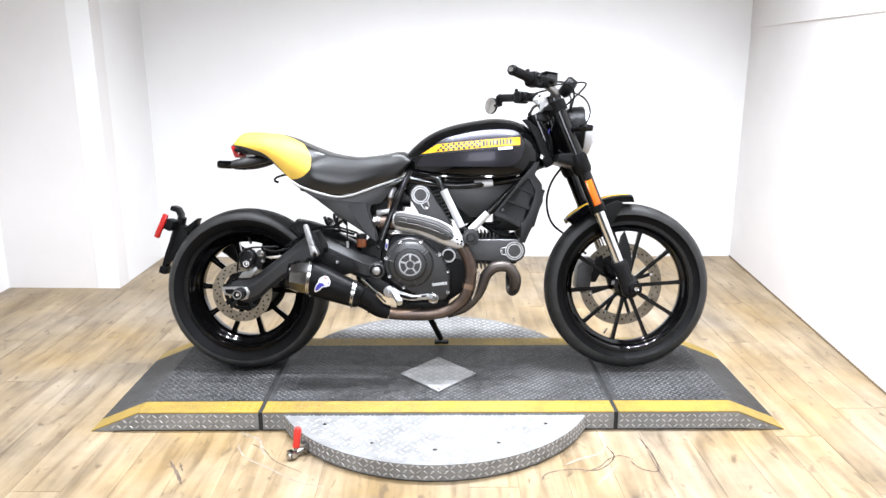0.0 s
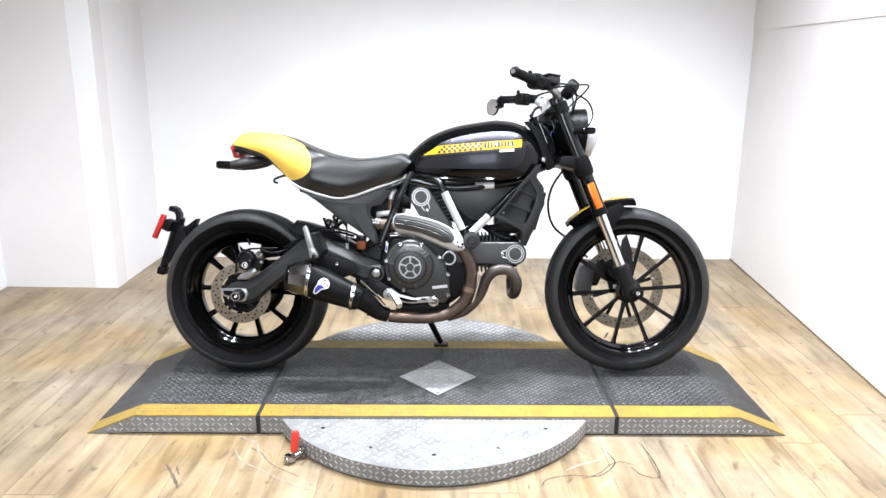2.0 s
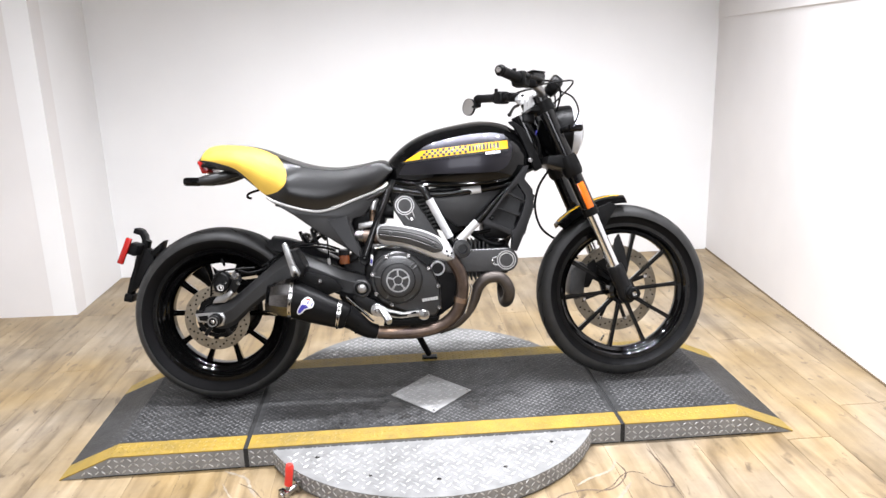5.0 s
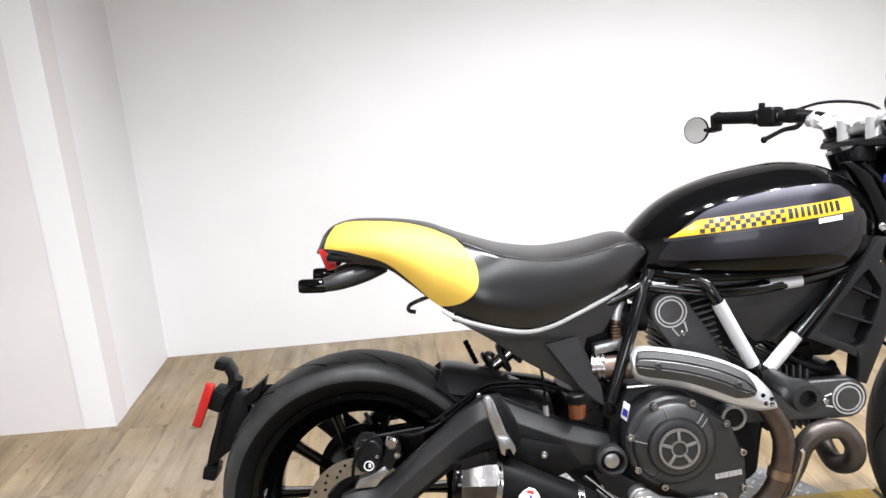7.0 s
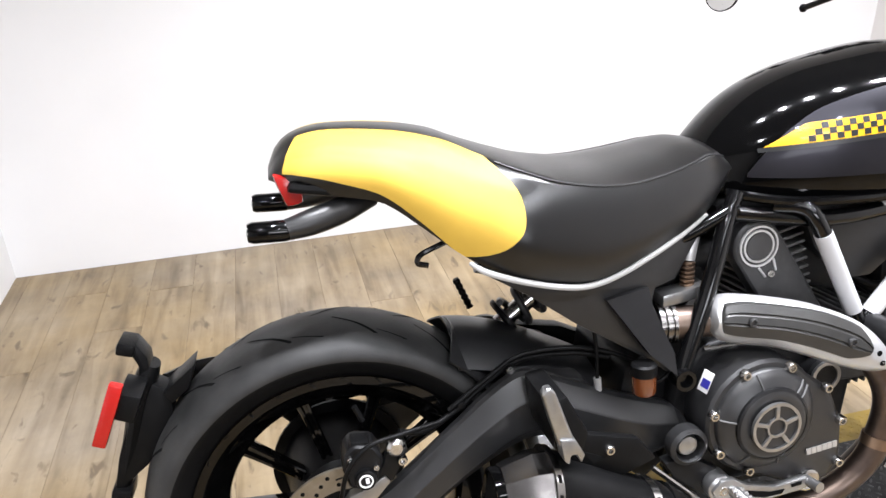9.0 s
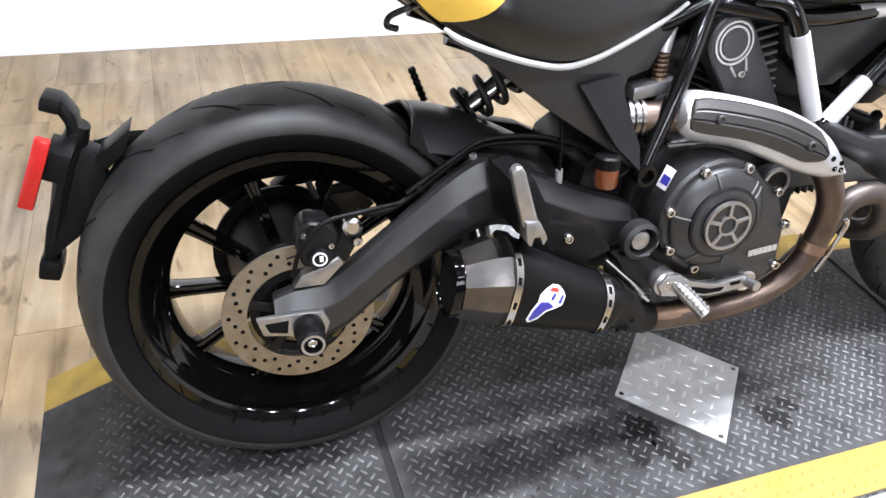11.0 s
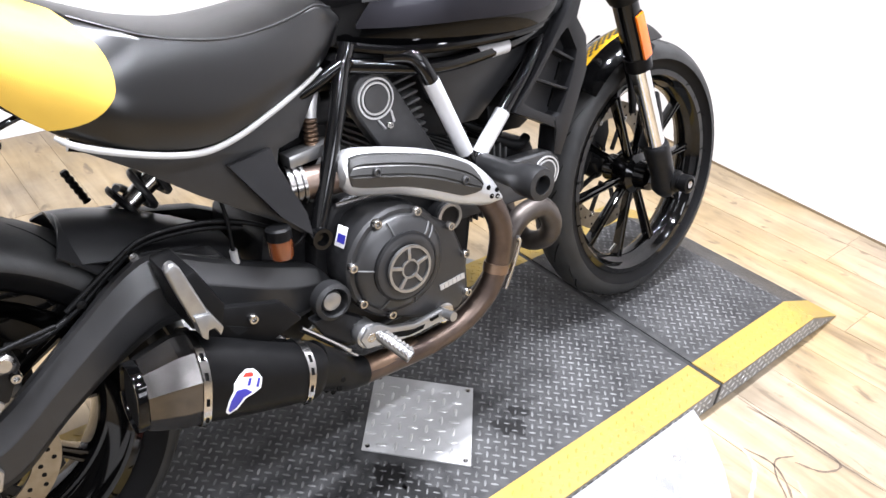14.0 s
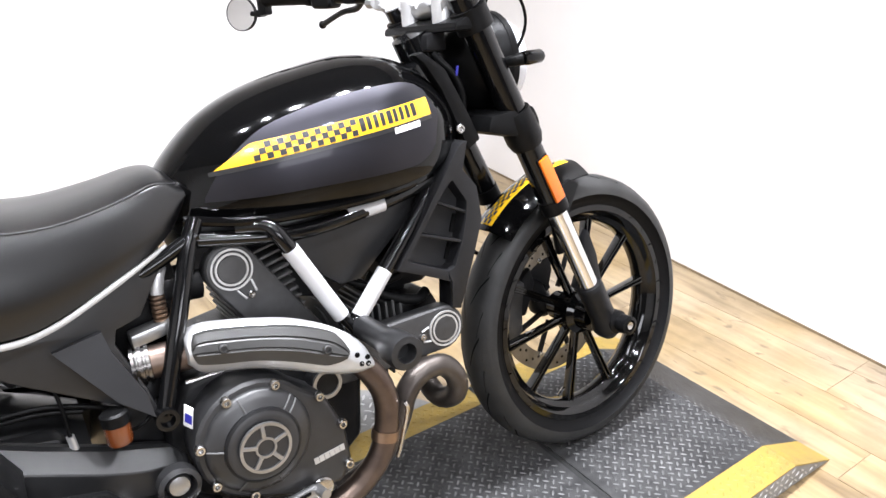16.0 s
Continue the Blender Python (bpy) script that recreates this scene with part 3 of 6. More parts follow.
for s in (-1, 1):
    edge = PY + s * (HALF_W + 0.003)
    WY = PY + s * 0.101
    a = math.asin(abs(edge - WY) / DISC_R)
    arc = [(TX + DISC_R * math.cos(u), WY + s * DISC_R * math.sin(u)) for u in np.linspace(a, math.pi - a, 56)]
    bm = bmesh.new()
    lo, hi = [bm.verts.new((*p, 0.006)) for p in arc], [bm.verts.new((*p, DECK - 0.012)) for p in arc]
    bm.faces.new(hi)
    bm.faces.new(lo[::-1])
    n = len(arc)
    for i in range(n):
        bm.faces.new((lo[i], lo[(i + 1) % n], hi[(i + 1) % n], hi[i]))
    bevel_all(bm, 0.002, 1, 60)
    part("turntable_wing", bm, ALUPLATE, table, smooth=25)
    # black band painted in for the shade under the rim
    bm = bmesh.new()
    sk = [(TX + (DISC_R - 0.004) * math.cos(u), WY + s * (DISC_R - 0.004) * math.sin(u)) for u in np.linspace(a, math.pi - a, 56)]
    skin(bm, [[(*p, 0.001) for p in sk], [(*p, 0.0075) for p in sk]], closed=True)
    part("base_gap_shade", bm, SHADOWGAP, table, "black sheet painted in for the shaded gap under the rim", smooth=25)
    lugs("tread_lug", tread_spots(TX - DISC_R, TX + DISC_R, min(edge, WY + s * DISC_R), max(edge, WY + s * DISC_R),
         lambda x, y: math.hypot(x - TX, y - WY) < DISC_R - 0.02 and abs(y - PY) > HALF_W + 0.02, 0.0275), ALULUG, table, lambda x: DECK - 0.012, (0.0125, 0.0036, 0.0016))
    # upright lugs on the rim band
    verts, faces = [], []
    for k, u in enumerate(np.arange(a, math.pi - a, 0.021 / DISC_R)):
        for row in (0.018, 0.036, 0.053):
            turn, base = radians(40 if (k + (0.03 < row < 0.05)) % 2 else -40), len(verts)
            for q in (1.0, 0.5):
                for i in range(6):
                    w = 2 * math.pi * i / 6
                    lx, lz = 0.0092 * q * math.cos(w), 0.0029 * q * math.sin(w)
                    du = (math.cos(turn) * lx - math.sin(turn) * lz) / DISC_R
                    R = DISC_R + (0.0 if q == 1 else 0.0015)
                    verts.append((TX + R * math.cos(u + du), WY + s * R * math.sin(u + du), row - 0.002 + math.sin(turn) * lx + math.cos(turn) * lz))
            for i in range(6):
                j = (i + 1) % 6
                faces.append((base + i, base + j, base + 6 + j, base + 6 + i))
            faces.append(tuple(base + 6 + i for i in range(6)))
    me = bpy.data.meshes.new("side_lug")
    me.from_pydata(verts, [], faces)
    me.materials.append(ALULUG)
    side = new("side_lug", me)
    side.parent, side["kind"] = table, "stuff"
    for u in np.linspace(a + 0.25, math.pi - a - 0.25, 5):
        part("screw", lathe([(0.007, 0), (0.007, 0.0012), (0.0005, 0.002)], (TX + (DISC_R - 0.09) * math.cos(u), WY + s * (DISC_R - 0.09) * math.sin(u), DECK - 0.012), (0, 0, 1), 10), STEEL, table)

# locking lever with a red grip
lever = thing("locking_lever", "steel turntable locking lever with a red rubber grip", "lever")
part("crossbar", tube([(-0.457, -0.470, 0.013), (-0.392, -0.400, 0.020)], 0.011, 12, 1), STEEL, lever)
part("clamp_body", block(pose(-0.408, -0.416, 0.020, 0, 0, 47), 0.034, 0.030, 0.036, 0.004), STEEL, lever)
part("clamp_jaw", block(pose(-0.446, -0.458, 0.018, 0, 0, 47), 0.02, 0.036, 0.018, 0.004), STEEL, lever)
part("lever_rod", tube([(-0.436, -0.447, 0.014), (-0.434, -0.445, 0.05)], 0.007, 10, 1), STEEL, lever)
part("grip", lathe([(0.008, 0), (0.012, 0.004), (0.0115, 0.03), (0.013, 0.060), (0.009, 0.070), (0.001, 0.072)], (-0.435, -0.446, 0.034), (0.14, 0.05, 1), 14), REDH, lever, "red rubber grip")

# ---- motorcycle ----
bike = thing("motorcycle", "black roadster motorcycle with yellow tail seat leaning on its side stand", "motorcycle")
bike.matrix_world = pose(0.013, 0.123, DECK - 0.001, 0, 0, -1.65) @ pose(0, 0, 0, -9.5, -0.3, 0)
RW, FW = (-0.727, -0.006, 0.313), (0.742, 0.0, 0.323)


# the steering is turned a few degrees to the far side
F0, FD = Vector((0.437, 0, 1.033)), Vector((0.290, 0, -0.705)).normalized()
STEER = Matrix.Translation((0.43, 0, 0.9)) @ Matrix.Rotation(radians(3.0), 4, -FD) @ Matrix.Translation((-0.43, 0, -0.9))


def wheel(name, c, r_out, r_rim, half, spokes, label, phase, drop, thick):
    """Rim with spokes; the tyre is a part of it."""
    bm = bmesh.new()
    w = half * 0.78
    well = r_rim - drop
    inner = [(r_rim - 0.007, w), (r_rim - 0.014, w - 0.006), (r_rim - 0.019, w - 0.016), (well + 0.012, w * 0.52), (well + 0.003, w * 0.40), (well, w * 0.28)]
    outer = [(r_rim + 0.006, w), (r_rim + 0.004, w - 0.006), (r_rim - 0.008, w - 0.012), (r_rim - 0.014, w * 0.62), (well + 0.008, w * 0.34)]
    ring_lathe([(r, -y) for r, y in outer] + outer[::-1] + inner + [(r, -y) for r, y in inner[::-1]], c, (0, 1, 0), 80, bm)
    rim = part(name, bm, RIMM, bike, label)
    part("hub", lathe([(0.02, -0.065), (0.034, -0.062), (0.036, -0.03), (0.05, -0.02), (0.05, 0.02), (0.036, 0.03), (0.034, 0.062), (0.02, 0.065)], c, (0, 1, 0), 28), RIMM, rim)
    for k in range(spokes):
        a = 2 * math.pi * k / spokes + phase
        m = Matrix.Translation(c) @ Matrix.Rotation(-a, 4, "Y")
        b = bmesh.new()
        rings = []
        for q in np.linspace(0, 1, 7):
            rad = 0.04 + q * (well + 0.004 - 0.04)
            hw, hd = thick * (1.0 - 0.12 * math.sin(math.pi * q) + 0.9 * max(0, q - 0.85)), thick * (1.25 + 0.45 * q)
            rings.append([m @ Vector((rad, dy * hd - 0.003, dz * hw)) for dy, dz in ((-0.85, -1), (-1, -0.8), (-1, -0.42), (-0.6, -0.25), (-0.6, 0.25), (-1, 0.42), (-1, 0.8), (-0.85, 1), (0.6, 0.8), (1, 0.4), (1, -0.4), (0.6, -0.8))])
        skin(b, rings)
        part("spoke", b, RIMM, rim, smooth=30)
    h, tr = half, r_out
    pr = [(r_rim + 0.003, -h * 0.70), (r_rim + 0.012, -h * 0.80), (r_rim + 0.03, -h * 0.95), (tr - 0.042, -h), (tr - 0.030, -h * 0.985), (tr - 0.020, -h * 0.87), (tr - 0.010, -h * 0.66), (tr - 0.003, -h * 0.38), (tr, 0)]
    prof = [(r, y) for r, y in pr] + [(r, -y) for r, y in pr[-2::-1]]
    tyre = part("tyre", ring_lathe(prof, c, (0, 1, 0), 96), RUBBER, rim, "black rubber tyre with slanted tread grooves", smooth=60)
    tyre.data.materials.append(TREAD)
    for p in tyre.data.polygons:
        mid = sum((Vector(tyre.data.vertices[i].co) for i in p.vertices), Vector()) / len(p.vertices)
        p.material_index = int(math.hypot(mid.x - c[0], mid.z - c[2]) > tr - 0.037)
    # tread grooves
    bm = bmesh.new()
    rad = lambda y: float(np.interp(abs(y), [abs(q[1]) for q in pr[::-1]], [q[0] for q in pr[::-1]]))
    for k in range(30):
        for s in (-1, 1):
            a0 = 2 * math.pi * (k + (0.5 if s > 0 else 0)) / 30
            long = k % 2 == 0
            y0, y1 = (0.10 * h, 0.975 * h) if long else (0.52 * h, 0.88 * h)
            L, R = [], []
            for q in np.linspace(0, 1, 11):
                y = y0 + (y1 - y0) * q
                a = a0 + 0.27 * (1 - q) ** 1.5
                ww = 0.0075 * (0.45 + 0.55 * math.sin(math.pi * min(1, q + 0.1)))
                rr = rad(y) + 0.0007
                for lst, off in ((L, -ww / rr / 2), (R, ww / rr / 2)):
                    lst.append(bm.verts.new((c[0] + rr * math.cos(a + off), c[1] + s * y, c[2] + rr * math.sin(a + off))))
            for i in range(10):
                bm.faces.new((L[i], R[i], R[i + 1], L[i + 1]))
    part("tread_groove", bm, GROOVE, rim, smooth=60, kind="stuff")
    return rim


rear = wheel("rear_wheel", RW, 0.3135, 0.233, 0.0905, 10, "gloss black ten-spoke alloy rear wheel", -0.05, 0.049, 0.0105)
front = wheel("front_wheel", FW, 0.3195, 0.247, 0.051, 10, "gloss black ten-spoke alloy front wheel", 0.07, 0.034, 0.0082)
front.matrix_local = STEER


def brake_disc(parent, c, r, inner, y, holes, arms, label):
    bm = ring_lathe([(r, y - 0.0025), (r, y + 0.0025), (inner, y + 0.0025), (inner, y - 0.0025)], c, (0, 1, 0), 72)
    part("brake_disc", bm, DISCM, parent, label, smooth=30)
    bm = bmesh.new()
    for k in range(holes):
        a = 2 * math.pi * k / holes
        rr = inner + (r - inner) * (0.28, 0.72, 0.5)[k % 3]
        lathe([(0.0035, -0.0029), (0.0035, 0.0029)], (c[0] + rr * math.cos(a), c[1] + y, c[2] + rr * math.sin(a)), (0, 1, 0), 8, bm)
    part("drill_hole", bm, GROOVE, parent, smooth=0, kind="stuff")
    for k in range(arms):
        a = 2 * math.pi * k / arms + 0.3
        m = Matrix.Translation((c[0], c[1] + y, c[2])) @ Matrix.Rotation(-a, 4, "Y") @ Matrix.Translation(((inner + 0.045) / 2 + 0.004, 0.003, 0))
        part("disc_carrier_arm", block(m, inner - 0.03, 0.005, 0.014, 0.0015), CAST, parent)
        if arms > 5:
            part("disc_rivet", bolt(c[0] + (inner + 0.004) * math.cos(a), c[1] + y - 0.003, c[2] + (inner + 0.004) * math.sin(a), 0.007, 0.004), STEEL, parent)


brake_disc(rear, RW, 0.113, 0.077, -0.112, 45, 5, "drilled steel rear brake disc")
brake_disc(front, FW, 0.165, 0.122, 0.072, 54, 8, "drilled steel front brake disc")
part("valve_stem", tube([(FW[0] - 0.085, -0.01, FW[2] - 0.185), (FW[0] - 0.075, -0.02, FW[2] - 0.165)], 0.004, 8, 1), STEEL, front)

# fuel tank
tank_top = curve_of([(-0.125, 0.80), (-0.098, 0.845), (-0.028, 0.904), (0.058, 0.941), (0.165, 0.962), (0.240, 0.968), (0.315, 0.955), (0.369, 0.922), (0.413, 0.865), (0.435, 0.82)])
tank_w = curve_of([(-0.125, 0.05), (-0.098, 0.075), (-0.028, 0.115), (0.058, 0.147), (0.165, 0.165), (0.240, 0.168), (0.315, 0.155), (0.369, 0.128), (0.413, 0.085), (0.435, 0.05)])
tank_bot = curve_of([(-0.125, 0.765), (-0.03, 0.752), (0.10, 0.748), (0.25, 0.752), (0.35, 0.77), (0.435, 0.80)])
TP = 2.1


def tank_mid(x):
    return tank_bot(x) + 0.36 * (tank_top(x) - tank_bot(x))


def tank_side(x, z):
    zc = tank_mid(x)
    if z > zc:
        u = min(1, (z - zc) / (tank_top(x) - zc))
        return tank_w(x) * (1 - u ** TP) ** (1 / TP)
    u = min(1, (zc - z) / (zc - tank_bot(x) + 0.05))
    return tank_w(x) * (1 - u ** 3) ** (1 / 3)


rings = []
for x in np.linspace(-0.124, 0.434, 42):
    ring = []
    zb, zc, zt = tank_bot(x), tank_mid(x), tank_top(x)
    side = [(tank_side(x, z), z) for z in np.linspace(zb, zc, 6)] + [(tank_w(x) * math.cos(u) ** (2 / TP), zc + (zt - zc) * math.sin(u) ** (2 / TP)) for u in np.linspace(0.08, math.pi / 2 - 0.001, 14)]
    rings.append([(x, -y, z) for y, z in side] + [(x, y, z) for y, z in side[::-1]])
tank = part("fuel_tank", skin(bmesh.new(), rings), GLOSS, bike, "gloss black teardrop fuel tank")
pt = curve_of([(-0.066, 0.788), (-0.04, 0.826), (0.0, 0.862), (0.052, 0.889), (0.153, 0.911), (0.255, 0.918), (0.30, 0.912), (0.322, 0.895), (0.333, 0.865)])
pb = curve_of([(-0.066, 0.786), (0.0, 0.783), (0.092, 0.782), (0.256, 0.781), (0.30, 0.793), (0.322, 0.815), (0.333, 0.855)])


def on_tank(x0, x1, low, high, off, thick, nx, nz, s=-1):
    def f(u, v):
        x = x0 + u * (x1 - x0)
        z = low(x) + v * (high(x) - low(x))
        return (x, s * (tank_side(x, z) + off), z)
    return shell(f, nx, nz, thick * -s)


for s in (-1, 1):
    part("tank_side_panel", on_tank(-0.064, 0.332, pb, pt, 0.006, 0.012, 30, 10, s), PANEL, tank, "dark metallic tank side panel")
st = lambda x: 0.866 + (x - 0.031) * 0.0781
sb = lambda x: 0.832 + (x + 0.03) * 0.0806
cut = lambda x: min(st(x), sb(x) + max(0.0, (x + 0.045)) * 0.50)
for s in (-1, 1):
    part("stripe", on_tank(-0.044, 0.316, sb, cut, 0.0072, 0.001, 40, 3, s), STRIPEY, tank, "yellow tank stripe with black chequers and lettering bars")
    part("lower_band", on_tank(-0.052, 0.316, lambda x: sb(x) - 0.007, lambda x: sb(x) - 0.0005, 0.0072, 0.001, 24, 1, s), DECALK, tank)
rowh = 0.0085
for s in (-1, 1):
    for k in range(17):
        for r in range(3):
            if (k + r) % 2:
                continue
            x0 = 0.012 + k * 0.0095
            z0 = lambda x, r=r: sb(x) + 0.002 + r * rowh
            if z0(x0) + rowh > cut(x0 - 0.002):
                continue
            part("chequer", on_tank(x0, x0 + 0.0093, z0, lambda x, r=r: sb(x) + 0.002 + (r + 1) * rowh, 0.0078, 0.0005, 1, 1, s), DECALK, tank, smooth=0)
    for k in range(9):
        x0 = 0.179 + k * 0.0122
        part("lettering_bar", on_tank(x0, x0 + (0.0066 if k % 4 else 0.0084), lambda x: sb(x) + 0.006, lambda x: sb(x) + 0.026, 0.0078, 0.0005, 1, 2, s), DECALK, tank, smooth=0)
    for k in range(6):
        x0 = 0.236 + k * 0.0088
        part("lettering_bar", on_tank(x0, x0 + 0.0074, lambda x: sb(x) - 0.0125, lambda x: sb(x) - 0.003, 0.0080, 0.0005, 1, 1, s), DECALW, tank, smooth=0)
part("filler_cap", lathe([(0.036, -0.01), (0.036, 0.003), (0.03, 0.006), (0.001, 0.007)], (0.235, 0, 0.958), (0, 0, 1), 28), SATIN, tank)
part("tank_lower_rail", tube([(-0.10, -0.098, 0.765), (0.0, -0.137, 0.748), (0.15, -0.15, 0.743), (0.28, -0.143, 0.75), (0.37, -0.105, 0.782)], 0.008, 10), GLOSS, tank)
part("tank_lower_rail", tube([(-0.10, 0.098, 0.765), (0.0, 0.137, 0.748), (0.15, 0.15, 0.743), (0.28, 0.143, 0.75), (0.37, 0.105, 0.782)], 0.008, 10), GLOSS, tank)

# seat
seat_top = curve_of([(-0.778, 0.864), (-0.765, 0.891), (-0.74, 0.911), (-0.69, 0.920), (-0.60, 0.912), (-0.537, 0.898), (-0.495, 0.880), (-0.432, 0.855), (-0.369, 0.835), (-0.284, 0.823), (-0.199, 0.831), (-0.135, 0.843), (-0.105, 0.838), (-0.088, 0.815)])
seat_bot = curve_of([(-0.778, 0.855), (-0.74, 0.842), (-0.69, 0.831), (-0.63, 0.818), (-0.585, 0.785), (-0.54, 0.747), (-0.498, 0.720), (-0.417, 0.691), (-0.336, 0.680), (-0.255, 0.701), (-0.152, 0.740), (-0.115, 0.765), (-0.088, 0.80)])
seat_w = curve_of([(-0.778, 0.055), (-0.74, 0.09), (-0.69, 0.108), (-0.60, 0.135), (-0.53, 0.160), (-0.46, 0.186), (-0.40, 0.184), (-0.30, 0.170), (-0.20, 0.148), (-0.135, 0.123), (-0.088, 0.096)])
seat_sh = curve_of([(-0.78, 0.52), (-0.70, 0.56), (-0.60, 0.60), (-0.50, 0.64), (-0.45, 0.74), (-0.40, 0.86), (-0.30, 0.90), (-0.20, 0.90), (-0.09, 0.86)])


def seat_pt(x, v, off=0.0, s=-1):
    """v: 0 at the lower edge, 0.6 at the shoulder, 1 at the crown."""
    zb, zt, w = seat_bot(x), seat_top(x), seat_w(x)
    ws = w * seat_sh(x)
    zs = zt - min(float(np.interp(x, [-0.7, -0.5, -0.4], [0.010, 0.011, 0.014])), 0.25 * (zt - zb))
    if v < 0.6:
        q = v / 0.6
        y = w * (0.93 + 0.07 * math.sin(q / 0.35 * math.pi / 2)) if q < 0.35 else ws + (w - ws) * (1 - ((q - 0.35) / 0.65) ** 2.0)
        z = zb + (zs - zb) * q
    else:
        q = (v - 0.6) / 0.4
        y, z = ws * (1 - q), zs + (zt - zs) * (1 - (1 - q) ** 2.6)
    return (x, s * (y + off * (1 if v < 0.5 else 0.5)), z + off * (0.1 if v < 0.45 else 0.8))


rings = []
for x in np.linspace(-0.777, -0.089, 60):
    a = [seat_pt(x, v) for v in np.linspace(0, 1, 26)]
    rings.append(a + [(p[0], -p[1], p[2]) for p in a[-2::-1]])
seat = part("seat", skin(bmesh.new(), rings), SEATV, bike, "black vinyl seat with yellow tail sides", smooth=50)
yf = curve_of([(0.0, -0.528), (0.12, -0.482), (0.25, -0.453), (0.36, -0.446), (0.44, -0.449), (0.50, -0.459), (0.57, -0.484)])
for s in (-1, 1):
    def cover(u, v, s=s):
        x0 = -0.757 + 0.026 * v ** 2
        x = x0 + u * (yf(0.005 + v * 0.565) - x0)
        v0 = float(np.interp(x, (-0.76, -0.62, -0.54), (0.25, 0.07, 0.0)))
        vv = v0 + v * (float(np.interp(x, (-0.6, -0.48), (0.67, 0.605))) - v0)
        return seat_pt(x, vv, 0.0035, s)
    part("tail_cover", shell(cover, 34, 16, 0.004 * -s), SEATY, seat, "yellow vinyl tail side", smooth=50)
    seam = [seat_pt(x, 0.60, 0.0006, s) for x in np.linspace(-0.47, -0.10, 12)]
    part("seat_piping", tube(seam, 0.0018, 6, 3), COVER, seat)
    strip = [(-0.522, 0.160, 0.729), (-0.502, 0.171, 0.716), (-0.457, 0.178, 0.699), (-0.400, 0.174, 0.681), (-0.350, 0.165, 0.672), (-0.300, 0.156, 0.679), (-0.248, 0.147, 0.697), (-0.200, 0.135, 0.715), (-0.135, 0.107, 0.737)]
    part("white_trim", tube([(x, s * y, z) for x, y, z in strip], [0.0030] + [0.0046] * 7 + [0.0036], 10, flat=0.8), WHITEV, seat, "white trim strip along the seat")

# tail under the seat
part("tail_tray", prism([(-0.755, 0.842), (-0.69, 0.829), (-0.63, 0.816), (-0.585, 0.783), (-0.54, 0.742), (-0.50, 0.708), (-0.49, 0.73), (-0.56, 0.80), (-0.62, 0.835), (-0.75, 0.855)], -0.100, 0.100, 0.008), SATIN, bike)
part("tail_light", prism([(-0.772, 0.866), (-0.757, 0.818), (-0.732, 0.822), (-0.734, 0.858)], -0.082, 0.082, 0.008), RED, bike, "red tail light lens")
for s in (-1, 1):
    sig = part("turn_signal", tube([(-0.635, s * 0.060, 0.815), (-0.680, s * 0.080, 0.807), (-0.725, s * 0.094, 0.798), (-0.760, s * 0.099, 0.792)], [0.012, 0.0185, 0.0185, 0.0150], 14), COVER, bike, "black plastic turn signal")
    part("signal_tip", lathe([(0.0135, 0), (0.0152, 0.008), (0.0150, 0.050), (0.013, 0.056), (0.001, 0.054)], (-0.756, s * 0.099, 0.791), (-1, 0, 0.05), 16), GLOSS, sig)
    part("tip_lens", lathe([(0.0125, 0), (0.0125, 0.006), (0.001, 0.008)], (-0.807, s * 0.099, 0.7935), (-1, 0, 0.05), 16), DARKSTEEL, sig)
    if s < 0:
        part("strap_hook", tube([(-0.535, -0.010 + s * 0.115, 0.757), (-0.565, -0.010 + s * 0.124, 0.750), (-0.586, -0.010 + s * 0.126, 0.742), (-0.590, -0.010 + s * 0.126, 0.731), (-0.576, -0.010 + s * 0.126, 0.726)], 0.0042, 8), FRAMEM, bike)

# side covers below the seat
for s in (-1, 1):
    y0, y1 = sorted((s * 0.118, s * 0.148))
    bm = prism([(-0.516, 0.716), (-0.434, 0.662), (-0.364, 0.608), (-0.308, 0.571), (-0.253, 0.534), (-0.214, 0.502), (-0.206, 0.512), (-0.212, 0.545), (-0.238, 0.620), (-0.232, 0.641), (-0.195, 0.648), (-0.165, 0.690), (-0.130, 0.736), (-0.200, 0.711), (-0.248, 0.693), (-0.300, 0.675), (-0.350, 0.668), (-0.400, 0.677), (-0.457, 0.695), (-0.500, 0.712)], y0, y1, 0.006)
    for v in bm.verts:
        v.co.y *= float(np.interp(v.co.x, (-0.30, -0.13), (1.0, 0.74))) if v.co.z > 0.6 else 1.0
    cov = part("side_cover", bm, COVER, bike, "matt dark grey plastic side cover")
    bm = bmesh.new()
    fa = [(-0.318, 0.640, 0.150), (-0.256, 0.548, 0.166), (-0.213, 0.508, 0.168), (-0.216, 0.545, 0.163), (-0.246, 0.618, 0.154), (-0.252, 0.650, 0.150)]
    hi, lo = [bm.verts.new((x, s * y, z)) for x, z, y in fa], [bm.verts.new((x, s * 0.140, z)) for x, z, y in fa]
    bm.faces.new(hi)
    for i in range(len(fa)):
        bm.faces.new((hi[i], hi[(i + 1) % len(fa)], lo[(i + 1) % len(fa)], lo[i]))
    part("cover_facet", bevel_all(bm, 0.002, 2, 40), SHROUD, cov, "upward-tilted grey facet")

# frame
def tubing(name, pts, r=0.0145, both=True, mat=FRAMEM, label=""):
    for s in ((-1, 1) if both else (-1,)):
        part(name, tube([(x, y * -s, z) for x, y, z in pts], r, 14), mat, bike, label)


TUBE = 0.0130
tubing("frame_tube", [(-0.198, -0.150, 0.500), (-0.150, -0.140, 0.625), (-0.108, -0.118, 0.725), (-0.085, -0.105, 0.765)], TUBE)
